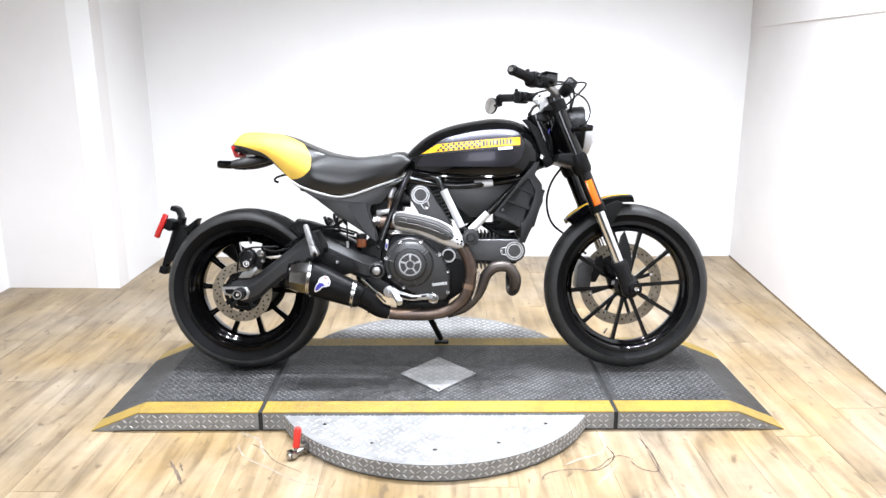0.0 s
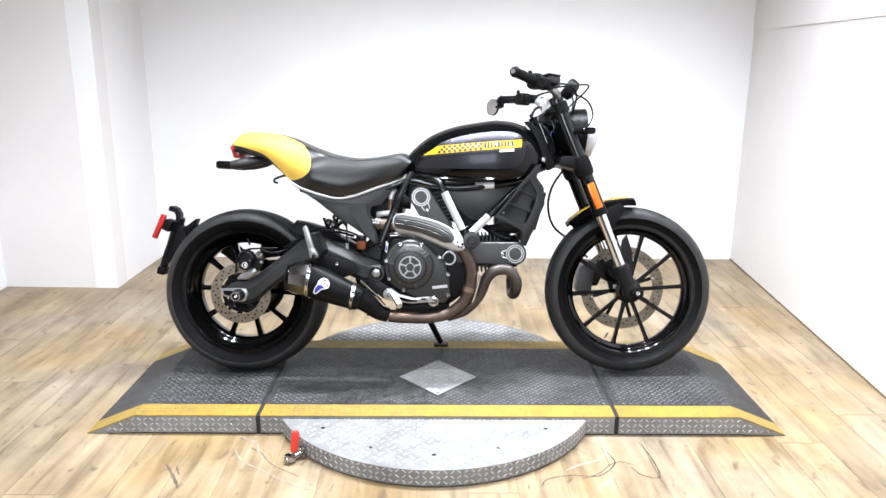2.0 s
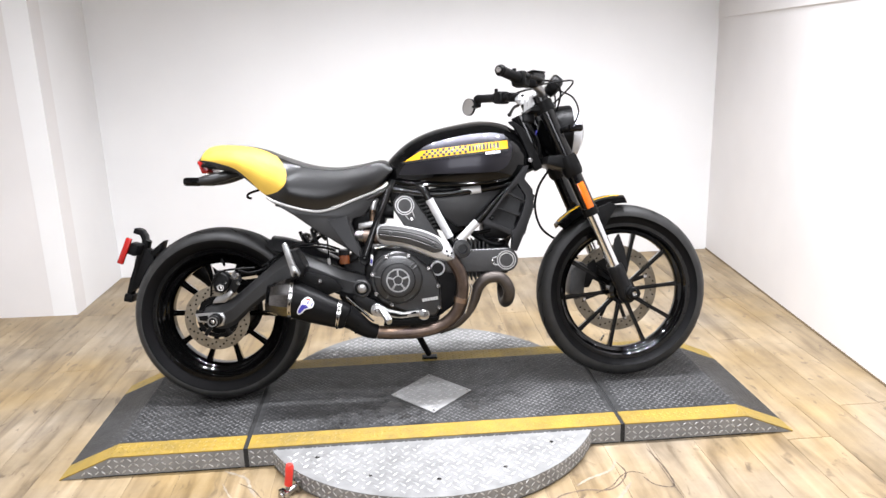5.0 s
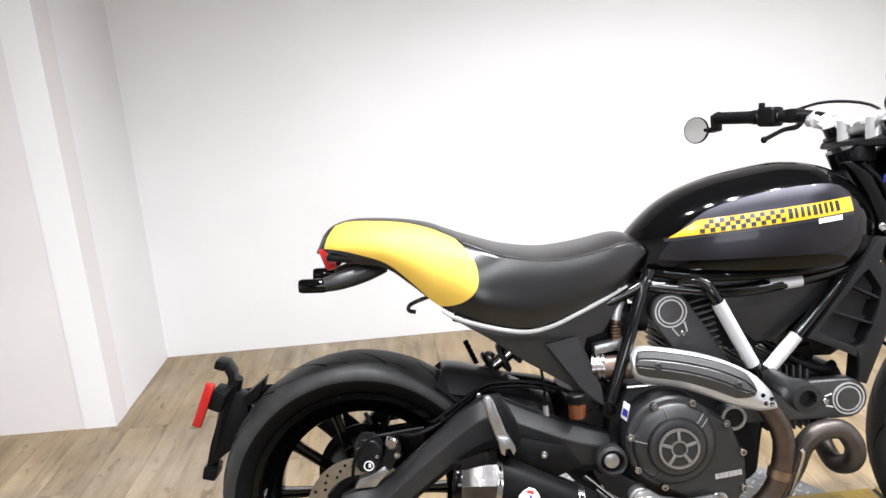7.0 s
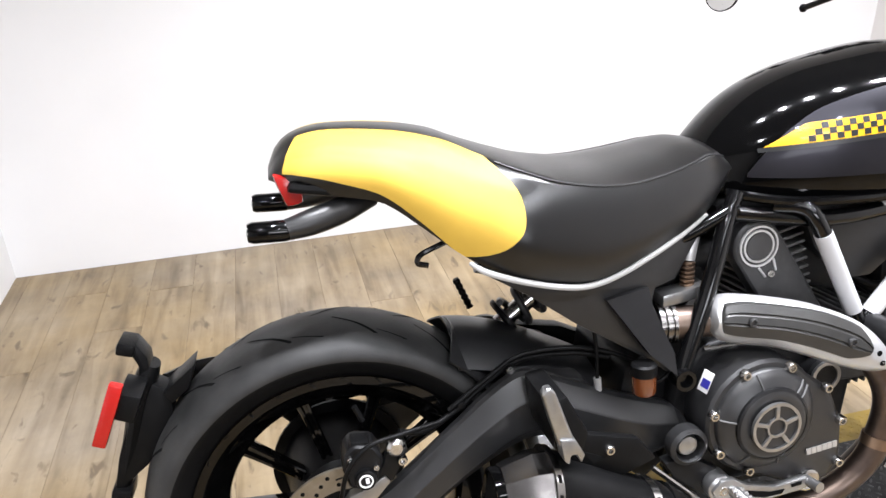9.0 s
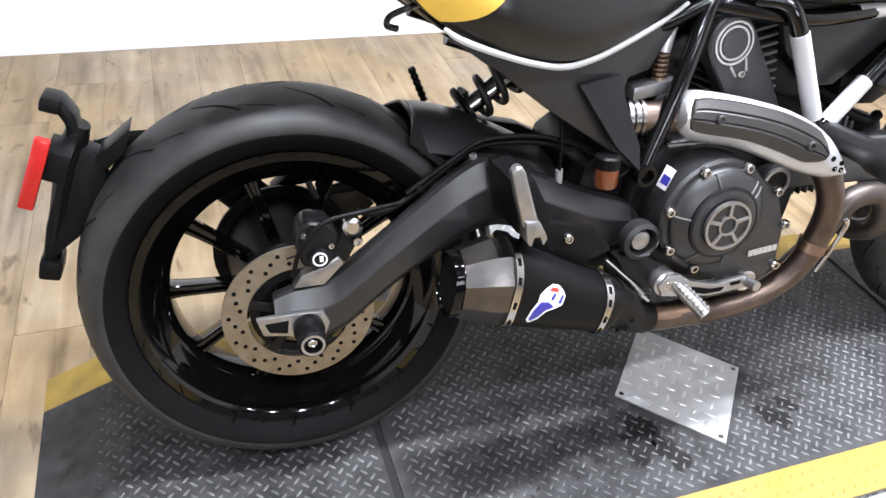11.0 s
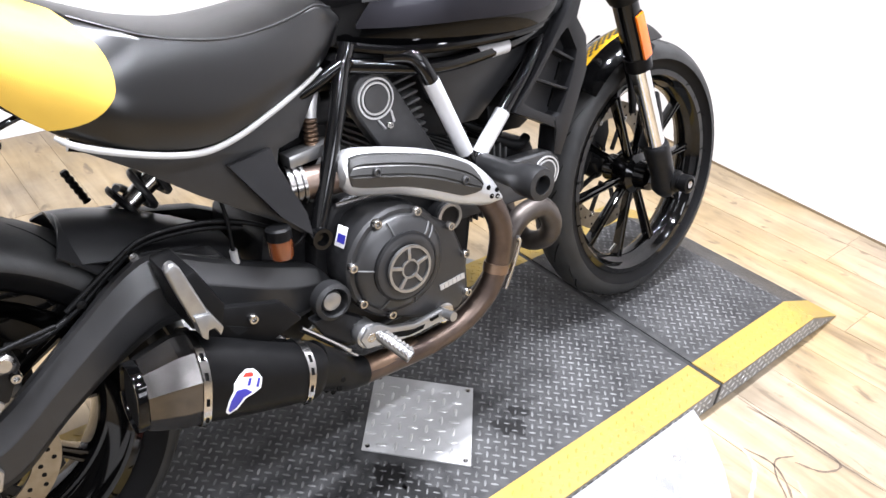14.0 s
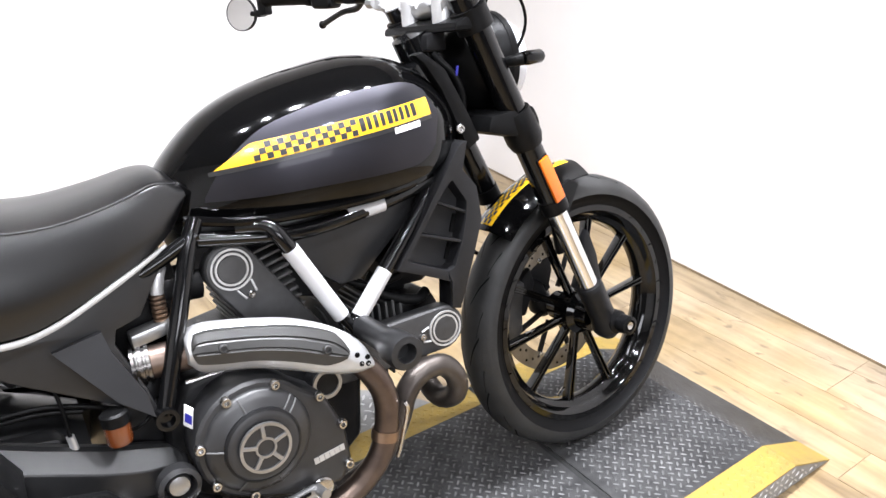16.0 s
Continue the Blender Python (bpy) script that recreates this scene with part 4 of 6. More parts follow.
tubing("frame_tube", [(-0.03, -0.118, 0.742), (0.008, -0.138, 0.738), (0.028, -0.150, 0.712), (0.072, -0.149, 0.622), (0.118, -0.146, 0.530)], TUBE)
tubing("frame_tube", [(0.118, -0.146, 0.530), (0.205, -0.136, 0.615), (0.30, -0.120, 0.708), (0.41, -0.05, 0.81)], TUBE)
tubing("frame_tube", [(-0.09, -0.11, 0.735), (0.06, -0.130, 0.713), (0.20, -0.128, 0.722), (0.33, -0.110, 0.738)], TUBE)
tubing("frame_tube", [(-0.50, -0.10, 0.705), (-0.36, -0.105, 0.665), (-0.20, -0.11, 0.70), (-0.09, -0.115, 0.745)], 0.011)
WRAP = 0.0142
tubing("frame_sleeve", [(0.036, -0.1505, 0.696), (0.103, -0.148, 0.560)], WRAP, False, SLEEVE, "white protective sleeve on the frame tube")
tubing("frame_sleeve", [(0.136, -0.1445, 0.547), (0.200, -0.137, 0.610)], WRAP, False, SLEEVE, "white protective sleeve on the frame tube")
tubing("frame_sleeve", [(0.150, -0.1285, 0.7185), (0.218, -0.1275, 0.7235)], WRAP, False, SLEEVE, "white protective sleeve on the frame tube")
part("tube_end_cap", lathe([(0.017, 0.0), (0.017, -0.03), (0.011, -0.03), (0.011, -0.02), (0.0005, -0.02)], (-0.199, -0.140, 0.497), (0, 1, 0), 16), FRAMEM, bike)
part("steering_head", tube([(0.385, 0, 0.985), (0.455, 0, 0.80)], 0.036, 20, 1), FRAMEM, bike)
part("frame_gusset", prism([(0.30, 0.715), (0.36, 0.755), (0.46, 0.80), (0.43, 0.87), (0.37, 0.94), (0.345, 0.925), (0.395, 0.84), (0.33, 0.755)], -0.05, 0.05, 0.008), FRAMEM, bike)
for s in (-1, 1):
    y0, y1 = sorted((s * 0.084, s * 0.112))
    part("head_cowl", prism([(0.325, 0.955), (0.345, 0.958), (0.385, 0.925), (0.425, 0.84), (0.445, 0.79), (0.415, 0.775), (0.395, 0.83), (0.372, 0.89), (0.345, 0.935)], y0, y1, 0.007), SATIN, bike)
    part("cowl_bolt", bolt(0.400, s * 0.112, 0.817, 0.009, 0.006, side=s), STEEL, bike)

# engine
eng = part("crankcase", prism([(-0.215, 0.33), (-0.20, 0.47), (-0.16, 0.53), (-0.02, 0.545), (0.10, 0.51), (0.135, 0.45), (0.115, 0.32), (0.05, 0.275), (-0.13, 0.27)], -0.13, 0.13, 0.018, segments=3), CAST, bike, "black cast engine crankcase")
part("oil_sump", prism([(-0.15, 0.235), (-0.14, 0.285), (0.06, 0.285), (0.05, 0.235)], -0.09, 0.09, 0.012), CAST, eng)
CC = (-0.083, -0.193, 0.428)
case = [(CC[0] + 0.097 * math.cos(radians(a)), CC[2] + 0.097 * math.sin(radians(a))) for a in range(35, 260, 15)]
part("case_cover", prism(case + [(-0.03, 0.298), (0.04, 0.292), (0.062, 0.325), (0.060, 0.39), (0.035, 0.455)], -0.196, -0.12, 0.012, segments=3), ENGC, eng)
part("clutch_cover", lathe([(0.084, 0.0), (0.084, -0.006), (0.081, -0.011), (0.072, -0.017), (0.059, -0.022), (0.057, -0.027), (0.050, -0.030), (0.04, -0.028), (0.001, -0.028)], CC, (0, 1, 0), 48), ENGC, eng)
for a, side in ((105, 0), (170, 0), (40, -0.006), (40, 0.006), (-75, 0), (235, 0)):
    ca, sa_ = math.cos(radians(a)), math.sin(radians(a))
    part("cover_rib", tube([(CC[0] + r * ca - side * sa_, CC[1] + y, CC[2] + r * sa_ + side * ca) for r, y in ((0.058, -0.0232), (0.066, -0.0208), (0.074, -0.0168), (0.082, -0.0115))], 0.0017, 8, 2), FINM, eng)
part("cover_bead", ring_lathe([(0.0600, -0.021), (0.0600, -0.0265), (0.0560, -0.0285), (0.0560, -0.021)], CC, (0, 1, 0), 48), CAST, eng)
capc = (CC[0], CC[1] - 0.028, CC[2])
cap = part("filler_emblem", lathe([(0.036, 0), (0.036, -0.006), (0.001, -0.006)], capc, (0, 1, 0), 32), ENGC, eng, "round five-spoke clutch emblem")
part("emblem_ring", ring_lathe([(0.0405, -0.004), (0.0405, -0.0095), (0.0358, -0.0095), (0.0358, -0.004)], capc, (0, 1, 0), 40), ALU, cap)
part("emblem_ring", ring_lathe([(0.0165, -0.004), (0.0165, -0.0095), (0.0135, -0.0095), (0.0135, -0.004)], capc, (0, 1, 0), 28), ALU, cap)
for k in range(5):
    a = radians(18 + 72 * k)
    m = Matrix.Translation((capc[0] + 0.025 * math.cos(a), capc[1] - 0.007, capc[2] + 0.025 * math.sin(a))) @ Matrix.Rotation(-a, 4, "Y")
    part("emblem_spoke", block(m, 0.021, 0.005, 0.0062, 0.001), ALU, cap)
for x, z in ((-0.171, 0.449), (-0.120, 0.508), (-0.044, 0.508), (0.022, 0.462), (0.052, 0.40), (0.052, 0.325), (-0.03, 0.306), (-0.108, 0.342), (-0.160, 0.382)):
    part("cover_bolt", bolt(x, -0.196, z, 0.0085, 0.010), STEEL, eng)
for k in range(6):
    part("lettering_bar", block(pose(0.000 + 0.0092 * k, -0.1975, 0.352 + 0.001 * k, 0, -4, 0), 0.0082, 0.002, 0.0105, 0), SILVER, eng)
part("water_pump_boss", lathe([(0.03, 0.0), (0.03, -0.02), (0.024, -0.026), (0.001, -0.026)], (0.055, -0.13, 0.455), (0, 1, 0), 24), CAST, eng)
part("pump_ring", ring_lathe([(0.026, -0.024), (0.026, -0.029), (0.02, -0.029), (0.02, -0.024)], (0.055, -0.13, 0.455), (0, 1, 0), 28), ALU, eng)
part("oil_sight_glass", lathe([(0.019, 0.01), (0.019, -0.006), (0.014, -0.008), (0.001, -0.006)], (0.0, -0.196, 0.302), (0, 1, 0), 20), STEEL, eng)

# two finned cylinders
def cylinder(name, base, ax, n, half_x):
    ax = Vector((ax[0], 0, ax[1])).normalized()
    turn = Matrix.Rotation(math.atan2(ax.x, ax.z), 4, "Y")
    cyl = part(name, tube([Vector((base[0], 0, base[1])), Vector((base[0], 0, base[1])) + ax * n * 0.0145], half_x * 0.86, 24, 1), FINM, bike, "dark finned engine cylinder")
    for k in range(n):
        c = Vector((base[0], 0, base[1])) + ax * (0.006 + k * 0.0145)
        part("fin", block(Matrix.Translation(c) @ turn, 2 * half_x, 0.205, 0.005, 0.0015, segments=1), FINM, cyl)
    return cyl


up = cylinder("rear_cylinder", (0.015, 0.555), (-0.22, 1), 10, 0.053)
cylinder("front_cylinder", (0.115, 0.47), (1, -0.02), 9, 0.07)
part("cylinder_head", prism([(-0.10, 0.68), (0.045, 0.70), (0.035, 0.755), (-0.03, 0.765), (-0.11, 0.745)], -0.09, 0.09, 0.012), CAST, bike)
part("front_cylinder_head", prism([(0.245, 0.42), (0.245, 0.53), (0.315, 0.525), (0.335, 0.47), (0.31, 0.415)], -0.09, 0.09, 0.012), CAST, bike)

# added block closes a see-through gap where unidentified dark parts sit
part("dark_filler", prism([(0.225, 0.545), (0.225, 0.60), (0.26, 0.635), (0.335, 0.625), (0.345, 0.56), (0.31, 0.54)], -0.065, 0.065, 0.010), CAST, bike, "black block filling in for dark parts behind the cooler")
part("airbox", prism([(0.02, 0.60), (0.03, 0.715), (0.20, 0.72), (0.235, 0.66), (0.20, 0.60), (0.12, 0.565)], -0.075, 0.075, 0.014), CAST, bike, "black plastic airbox between the cylinders")


def belt_cover(outline, ring_at, ends, face):
    b = part("belt_cover", prism(outline, face, face + 0.034, 0.008, segments=3), GREYCAST, bike, "dark grey cast timing belt cover")
    c = (ring_at[0], face + 0.001, ring_at[1])
    part("cover_ring", ring_lathe([(0.0335, 0.0), (0.0335, -0.004), (0.0305, -0.004), (0.0305, 0.0)], c, (0, 1, 0), 36), SILVER, b)
    part("cover_ring", ring_lathe([(0.0265, 0.0), (0.0265, -0.004), (0.0232, -0.004), (0.0232, 0.0)], c, (0, 1, 0), 36), SILVER, b)
    part("cover_boss", lathe([(0.0225, 0.0), (0.022, -0.005), (0.001, -0.006)], c, (0, 1, 0), 28), GREYCAST, b)
    for (x, z), t in ends:
        part("cover_bolt", bolt(x, face, z, 0.0065, 0.005), STEEL, b)
        for k in (-1, 1):
            d = Vector((x - ring_at[0], 0, z - ring_at[1])).normalized()
            nn = Vector((d.z, 0, -d.x))
            a1 = Vector(c) + d * 0.033 + nn * k * 0.014 + Vector((0, -0.002, 0))
            a2 = Vector((x, face - 0.001, z)) + nn * k * 0.010
            part("cover_line", tube([a1, a2], 0.0020, 6, 1), SILVER, b)
    return b


def capsule(a, ra, b, rb, n=12):
    """Outline round two circles."""
    a, b = Vector(a), Vector(b)
    ang = math.atan2(b.y - a.y, b.x - a.x)
    pts = [(a.x + ra * math.cos(ang + math.pi / 2 + math.pi * k / n), a.y + ra * math.sin(ang + math.pi / 2 + math.pi * k / n)) for k in range(n + 1)]
    return pts + [(b.x + rb * math.cos(ang - math.pi / 2 + math.pi * k / n), b.y + rb * math.sin(ang - math.pi / 2 + math.pi * k / n)) for k in range(n + 1)]


belt_cover(capsule((-0.050, 0.678), 0.042, (0.050, 0.515), 0.042), (-0.050, 0.678), [((-0.027, 0.630), 0)], -0.116)
belt_cover(capsule((0.298, 0.472), 0.042, (0.10, 0.475), 0.040), (0.298, 0.472), [((0.250, 0.470), 0)], -0.147)
plug = []
for k in range(9):
    plug += [(0.008, 0.007 * k), (0.0115, 0.007 * k + 0.002), (0.0115, 0.007 * k + 0.005), (0.008, 0.007 * k + 0.0069)]
sp = part("spark_plug", lathe(plug, (-0.166, -0.105, 0.605), (0.04, 0, 1), 14), HEADERB, bike, "ribbed copper-tinted spark plug body")
part("plug_boot", tube([(-0.163, -0.105, 0.668), (-0.158, -0.102, 0.690), (-0.145, -0.095, 0.705)], [0.010, 0.011, 0.007], 12, 3), SILVER, sp)
part("plug_lead", tube([(-0.148, -0.096, 0.702), (-0.125, -0.09, 0.72), (-0.09, -0.08, 0.735)], 0.004, 8, 4), SATIN, sp)
part("stub_clamp", lathe([(0.027, 0), (0.033, 0.001), (0.033, 0.006), (0.029, 0.007), (0.029, 0.010), (0.033, 0.011), (0.033, 0.017), (0.029, 0.018), (0.029, 0.021), (0.032, 0.022), (0.032, 0.027), (0.027, 0.028)], (-0.222, -0.113, 0.573), (1, -0.17, 0), 22), DARKSTEEL, bike, "finned aluminium exhaust clamp")
part("intake_boot", tube([(-0.16, -0.06, 0.665), (-0.09, -0.06, 0.66)], 0.03, 18, 1), CAST, bike)
part("exhaust_stub", tube([(-0.215, -0.115, 0.573), (-0.13, -0.13, 0.573)], 0.026, 18, 1), HEADER, bike)
part("airbox", prism([(0.035, 0.715), (0.06, 0.655), (0.13, 0.595), (0.17, 0.595), (0.31, 0.705), (0.30, 0.735), (0.04, 0.735)], -0.105, 0.105, 0.008), COVER, bike, "dark grey plastic airbox panel")
part("battery_tray", prism([(-0.26, 0.58), (-0.25, 0.70), (-0.13, 0.72), (-0.12, 0.62), (-0.17, 0.56)], -0.085, 0.085, 0.01), SATIN, bike)
part("heat_plate", prism([(-0.215, 0.602), (-0.215, 0.622), (-0.140, 0.632), (-0.140, 0.612)], -0.125, -0.09, 0.003), ALU, bike)
part("rear_engine_web", prism([(-0.30, 0.36), (-0.27, 0.50), (-0.20, 0.55), (-0.15, 0.52), (-0.17, 0.34), (-0.24, 0.29)], -0.105, 0.105, 0.012), CAST, bike)

# exhaust
part("header_pipe", tube([(0.060, -0.190, 0.530), (0.103, -0.200, 0.490), (0.132, -0.200, 0.435), (0.136, -0.195, 0.378), (0.116, -0.188, 0.308), (0.062, -0.180, 0.258), (-0.02, -0.178, 0.238), (-0.11, -0.178, 0.238), (-0.165, -0.182, 0.243)], 0.0215, 18), HEADER, bike, "heat-tinted brown steel header pipe")
part("header_pipe", tube([(-0.165, -0.18, 0.245), (-0.115, -0.176, 0.2405), (-0.05, -0.173, 0.2375)], 0.0226, 18), HEADERB, bike, "bronze-tinted steel header section")
part("header_pipe", tube([(0.295, -0.02, 0.400), (0.292, -0.05, 0.345), (0.292, -0.10, 0.318), (0.300, -0.148, 0.336), (0.301, -0.162, 0.374), (0.273, -0.164, 0.413), (0.226, -0.162, 0.412), (0.194, -0.160, 0.383), (0.176, -0.156, 0.338), (0.152, -0.15, 0.298), (0.11, -0.146, 0.260), (0.05, -0.14, 0.238)], 0.0205, 18), HEADERD, bike, "dull grey-brown steel header pipe")
part("header_clamp", ring_lathe([(0.0240, -0.009), (0.0240, 0.009), (0.0213, 0.009), (0.0213, -0.009)], (0.129, -0.192, 0.345), (0.25, 0, 1), 24), HEADERB, bike)
part("clamp_spring", tube([(0.162, -0.215, 0.402), (0.166, -0.214, 0.385), (0.150, -0.206, 0.325), (0.140, -0.204, 0.300)], 0.0042, 8, 3), STEEL, bike)
part("clamp_spring", tube([(0.182, -0.16, 0.345), (0.165, -0.16, 0.29)], 0.004, 8, 1), STEEL, bike)
link = part("link_pipe", tube([(-0.165, -0.18, 0.246), (-0.20, -0.185, 0.258), (-0.235, -0.195, 0.288), (-0.268, -0.202, 0.313)], [0.026, 0.029, 0.035, 0.041], 20), SATIN, bike, "black perforated link pipe")
for k in range(9):
    a = radians(-60 + (k % 3) * 32)
    b = (-0.226 - 0.011 * (k // 3), 0, 0.279 + 0.009 * (k // 3))
    part("vent_hole", lathe([(0.0045, 0.0), (0.0045, -0.002), (0.0005, -0.002)], (b[0] + 0.012 * math.sin(a), -0.192 - 0.038 * math.cos(a) * 0.93, b[2] + 0.03 * math.sin(a)), (0, 1, 0), 10), GROOVE, link)
MA, MB = Vector((-0.262, -0.212, 0.308)), Vector((-0.510, -0.212, 0.408))
md = (MB - MA).normalized()


def muffler_ring(q, ra, rb):
    """A rounded oval across the muffler."""
    up_ = Vector((0, 1, 0)).cross(md).normalized()
    out_ = md.cross(up_)
    c = MA + md * q - up_ * 0.36 * max(0.0, q - 0.2)
    tilt = 0.27 * min(1.0, q / 0.04)
    return [c + md * tilt * rb * math.sin(u) + out_ * ra * math.copysign(abs(math.cos(u)) ** 0.8, math.cos(u)) + up_ * rb * math.copysign(abs(math.sin(u)) ** 0.8, math.sin(u)) for u in (2 * math.pi * k / 28 for k in range(28))]


muf = part("muffler", skin(bmesh.new(), [muffler_ring(q, a, b) for q, a, b in ((0.0, 0.036, 0.038), (0.012, 0.042, 0.044), (0.06, 0.046, 0.049), (0.13, 0.053, 0.058), (0.195, 0.057, 0.063))]), SATIN, bike, "black short muffler with steel end cap")


def cap_ring(q, ra, rb, n=10):
    up_ = Vector((0, 1, 0)).cross(md).normalized()
    out_ = md.cross(up_)
    return [MA + md * (q + 0.27 * rb * math.sin(u)) - up_ * 0.36 * max(0.0, q - 0.2) + out_ * ra * math.cos(u) + up_ * rb * math.sin(u) for u in (2 * math.pi * (k + 0.5) / n for k in range(n))]


cap_mesh = bmesh.new()
skin(cap_mesh, [cap_ring(q, a, b) for q, a, b in ((0.194, 0.0605, 0.0665), (0.222, 0.0585, 0.0645), (0.256, 0.0485, 0.0535), (0.264, 0.0455, 0.0500))])
bevel_all(cap_mesh, 0.006, 3, 12)
part("end_cap", cap_mesh, DARKSTEEL, muf, "smoked polished steel end cap with flat facets", smooth=14)
part("outlet_lip", skin(bmesh.new(), [muffler_ring(q, a, b) for q, a, b in ((0.257, 0.0410, 0.0450), (0.273, 0.0418, 0.0458), (0.277, 0.0408, 0.0448), (0.277, 0.0385, 0.0425), (0.272, 0.0370, 0.0410), (0.268, 0.0365, 0.0405))]), GLOSS, muf, "black outlet lip")
part("outlet", skin(bmesh.new(), [muffler_ring(q, a, b) for q, a, b in ((0.2692, 0.0372, 0.0412), (0.2725, 0.0372, 0.0412))]), GROOVE, muf)
for q, a, b in ((0.030, 0.0460, 0.0485), (0.197, 0.0605, 0.0665)):
    part("muffler_band", skin(bmesh.new(), [muffler_ring(q - 0.0055, a, b), muffler_ring(q + 0.0055, a, b)]), STEEL, muf, "bright steel band")
    for k in (10, 12, 14, 16, 18):
        rg = muffler_ring(q, a + 0.0002, b + 0.0002)
        mid = (rg[k] + rg[k + 1]) / 2
        tn = (rg[k + 1] - rg[k]).normalized()
        nr = tn.cross(md).normalized()
        part("band_slot", block(Matrix.Translation(mid) @ Matrix((md, tn, nr)).transposed().to_4x4(), 0.0045, 0.011, 0.0012, 0), GROOVE, muf)


def on_muffler(poly, mat, off):
    """A flat badge laid on the outer side of the muffler; poly in metres along the muffler and across it."""
    up_ = Vector((0, 1, 0)).cross(md).normalized()
    out_ = Vector((0, -1, 0))
    bm = bmesh.new()
    bm.faces.new([bm.verts.new((0.128 + (q - 0.136) * 0.84, h * 0.92, 0)) for q, h in poly])
    for k in range(-8, 8):
        bmesh.ops.bisect_plane(bm, geom=bm.verts[:] + bm.edges[:] + bm.faces[:], plane_co=(0, k * 0.006, 0), plane_no=(0, 1, 0))
    bmesh.ops.triangulate(bm, faces=bm.faces)
    top = bm.faces[:]
    for v in bm.verts:
        q, h = v.co.x + 0.013, v.co.y
        ra = float(np.interp(q, (0.0, 0.012, 0.06, 0.13, 0.195), (0.036, 0.042, 0.046, 0.053, 0.057)))
        rb = float(np.interp(q, (0.0, 0.012, 0.06, 0.13, 0.195), (0.038, 0.044, 0.049, 0.058, 0.063)))
        su = min(1.0, abs(h) / rb) ** 1.25
        v.co = MA + md * q + up_ * h + out_ * (ra * (1 - su * su) ** 0.4 + off - 0.004)
    ext = bmesh.ops.extrude_face_region(bm, geom=top)
    bmesh.ops.translate(bm, verts=[g for g in ext["geom"] if isinstance(g, bmesh.types.BMVert)], vec=-0.0015 * out_)
    return part("badge", bm, mat, muf, smooth=0)


# badge: white outlined leaf with a blue field, two strokes and a red dab
leaf = [(0.118, 0.028), (0.110, 0.020), (0.109, 0.004), (0.120, -0.004), (0.134, -0.012), (0.143, -0.030), (0.154, -0.040), (0.162, -0.034), (0.163, -0.016), (0.158, 0.002), (0.160, 0.014), (0.152, 0.026), (0.142, 0.034), (0.128, 0.034)]
on_muffler(leaf, DECALW, 0.005)
on_muffler([(0.124, -0.001), (0.138, -0.010), (0.146, -0.026), (0.154, -0.035), (0.159, -0.030), (0.159, -0.014), (0.153, 0.003), (0.138, 0.005)], DECALB, 0.0058)
on_muffler([(0.114, 0.006), (0.114, 0.020), (0.118, 0.022), (0.119, 0.007)], DECALB, 0.0058)
on_muffler([(0.131, 0.010), (0.130, 0.021), (0.135, 0.021), (0.136, 0.010)], DECALB, 0.0058)
on_muffler([(0.128, 0.024), (0.129, 0.030), (0.142, 0.030), (0.147, 0.024)], DECALR, 0.0058)

# heat shield over the upper pipe
hs = spline([(-0.150, -0.168, 0.585, 0.020), (-0.136, -0.171, 0.584, 0.033), (-0.110, -0.177, 0.580, 0.038), (-0.052, -0.190, 0.570, 0.038), (0.003, -0.203, 0.553, 0.040), (0.057, -0.216, 0.528, 0.037), (0.095, -0.224, 0.505, 0.024), (0.110, -0.228, 0.497, 0.009)], 5)


def shield_pt(u, w, off):
    """u: 0 to 1 along the shield, w: -1 to 1 across it, off: inwards."""
    q = np.array([float(np.interp(u * (len(hs) - 1), range(len(hs)), [p[k] for p in hs])) for k in range(4)])
    i = min(len(hs) - 2, max(0, int(u * (len(hs) - 1))))
    d = Vector((hs[i + 1][0] - hs[i][0], 0, hs[i + 1][2] - hs[i][2])).normalized()
    n = Vector((-d.z, 0, d.x))
    c = Vector(q[:3].tolist()) + n * float(q[3]) * w
    return c + Vector((0, off + 0.010 * w * w, 0))


rings = [[shield_pt(u, w, off) for w, off in ((-0.94, 0.030), (-1.0, 0.008), (-0.95, 0.001), (-0.82, -0.003), (-0.4, -0.006), (0.0, -0.007), (0.4, -0.006), (0.82, -0.003), (0.95, 0.001), (1.0, 0.008), (0.94, 0.030))] for u in np.linspace(0, 1, 40)]
shield = part("heat_shield", skin(bmesh.new(), rings), SILVER, bike, "silver exhaust heat shield with dark insert", smooth=50)
rings = []
for u in np.linspace(0.045, 0.755, 32):
    e = min(1.0, math.sqrt(max(0.0, (u - 0.040) / 0.07)), math.sqrt(max(0.0, (0.762 - u) / 0.08)))
    mid, half = 0.18, 0.70 * e
    rings.append([shield_pt(u, mid + half * w, off) for w, off in ((-1.0, 0.004), (-1.0, -0.0065), (-0.94, -0.0095), (-0.30, -0.0112), (-0.20, -0.0088), (-0.10, -0.0112), (0.32, -0.0112), (0.42, -0.0088), (0.52, -0.0112), (0.94, -0.0090), (1.0, -0.0060), (1.0, 0.004))])
part("shield_insert", skin(bmesh.new(), rings), INSERT, shield, "dark brown ribbed insert", smooth=30)
for u in (0.30, 0.66):
    p = shield_pt(u, 0.19, -0.0112)
    part("shield_bolt", bolt(p.x, p.y, p.z, 0.0075, 0.005), GREYCAST, shield)
for u, w in ((0.80, 0.28), (0.845, -0.1), (0.875, 0.45), (0.90, 0.05)):
    p = shield_pt(u, w, -0.0060)
    part("shield_hole", bolt(p.x, p.y, p.z, 0.0045, 0.0015), GROOVE, shield)
part("lambda_pipe", tube([(-0.16, -0.15, 0.536), (-0.02, -0.16, 0.540)], 0.004, 8, 1), STEEL, bike)

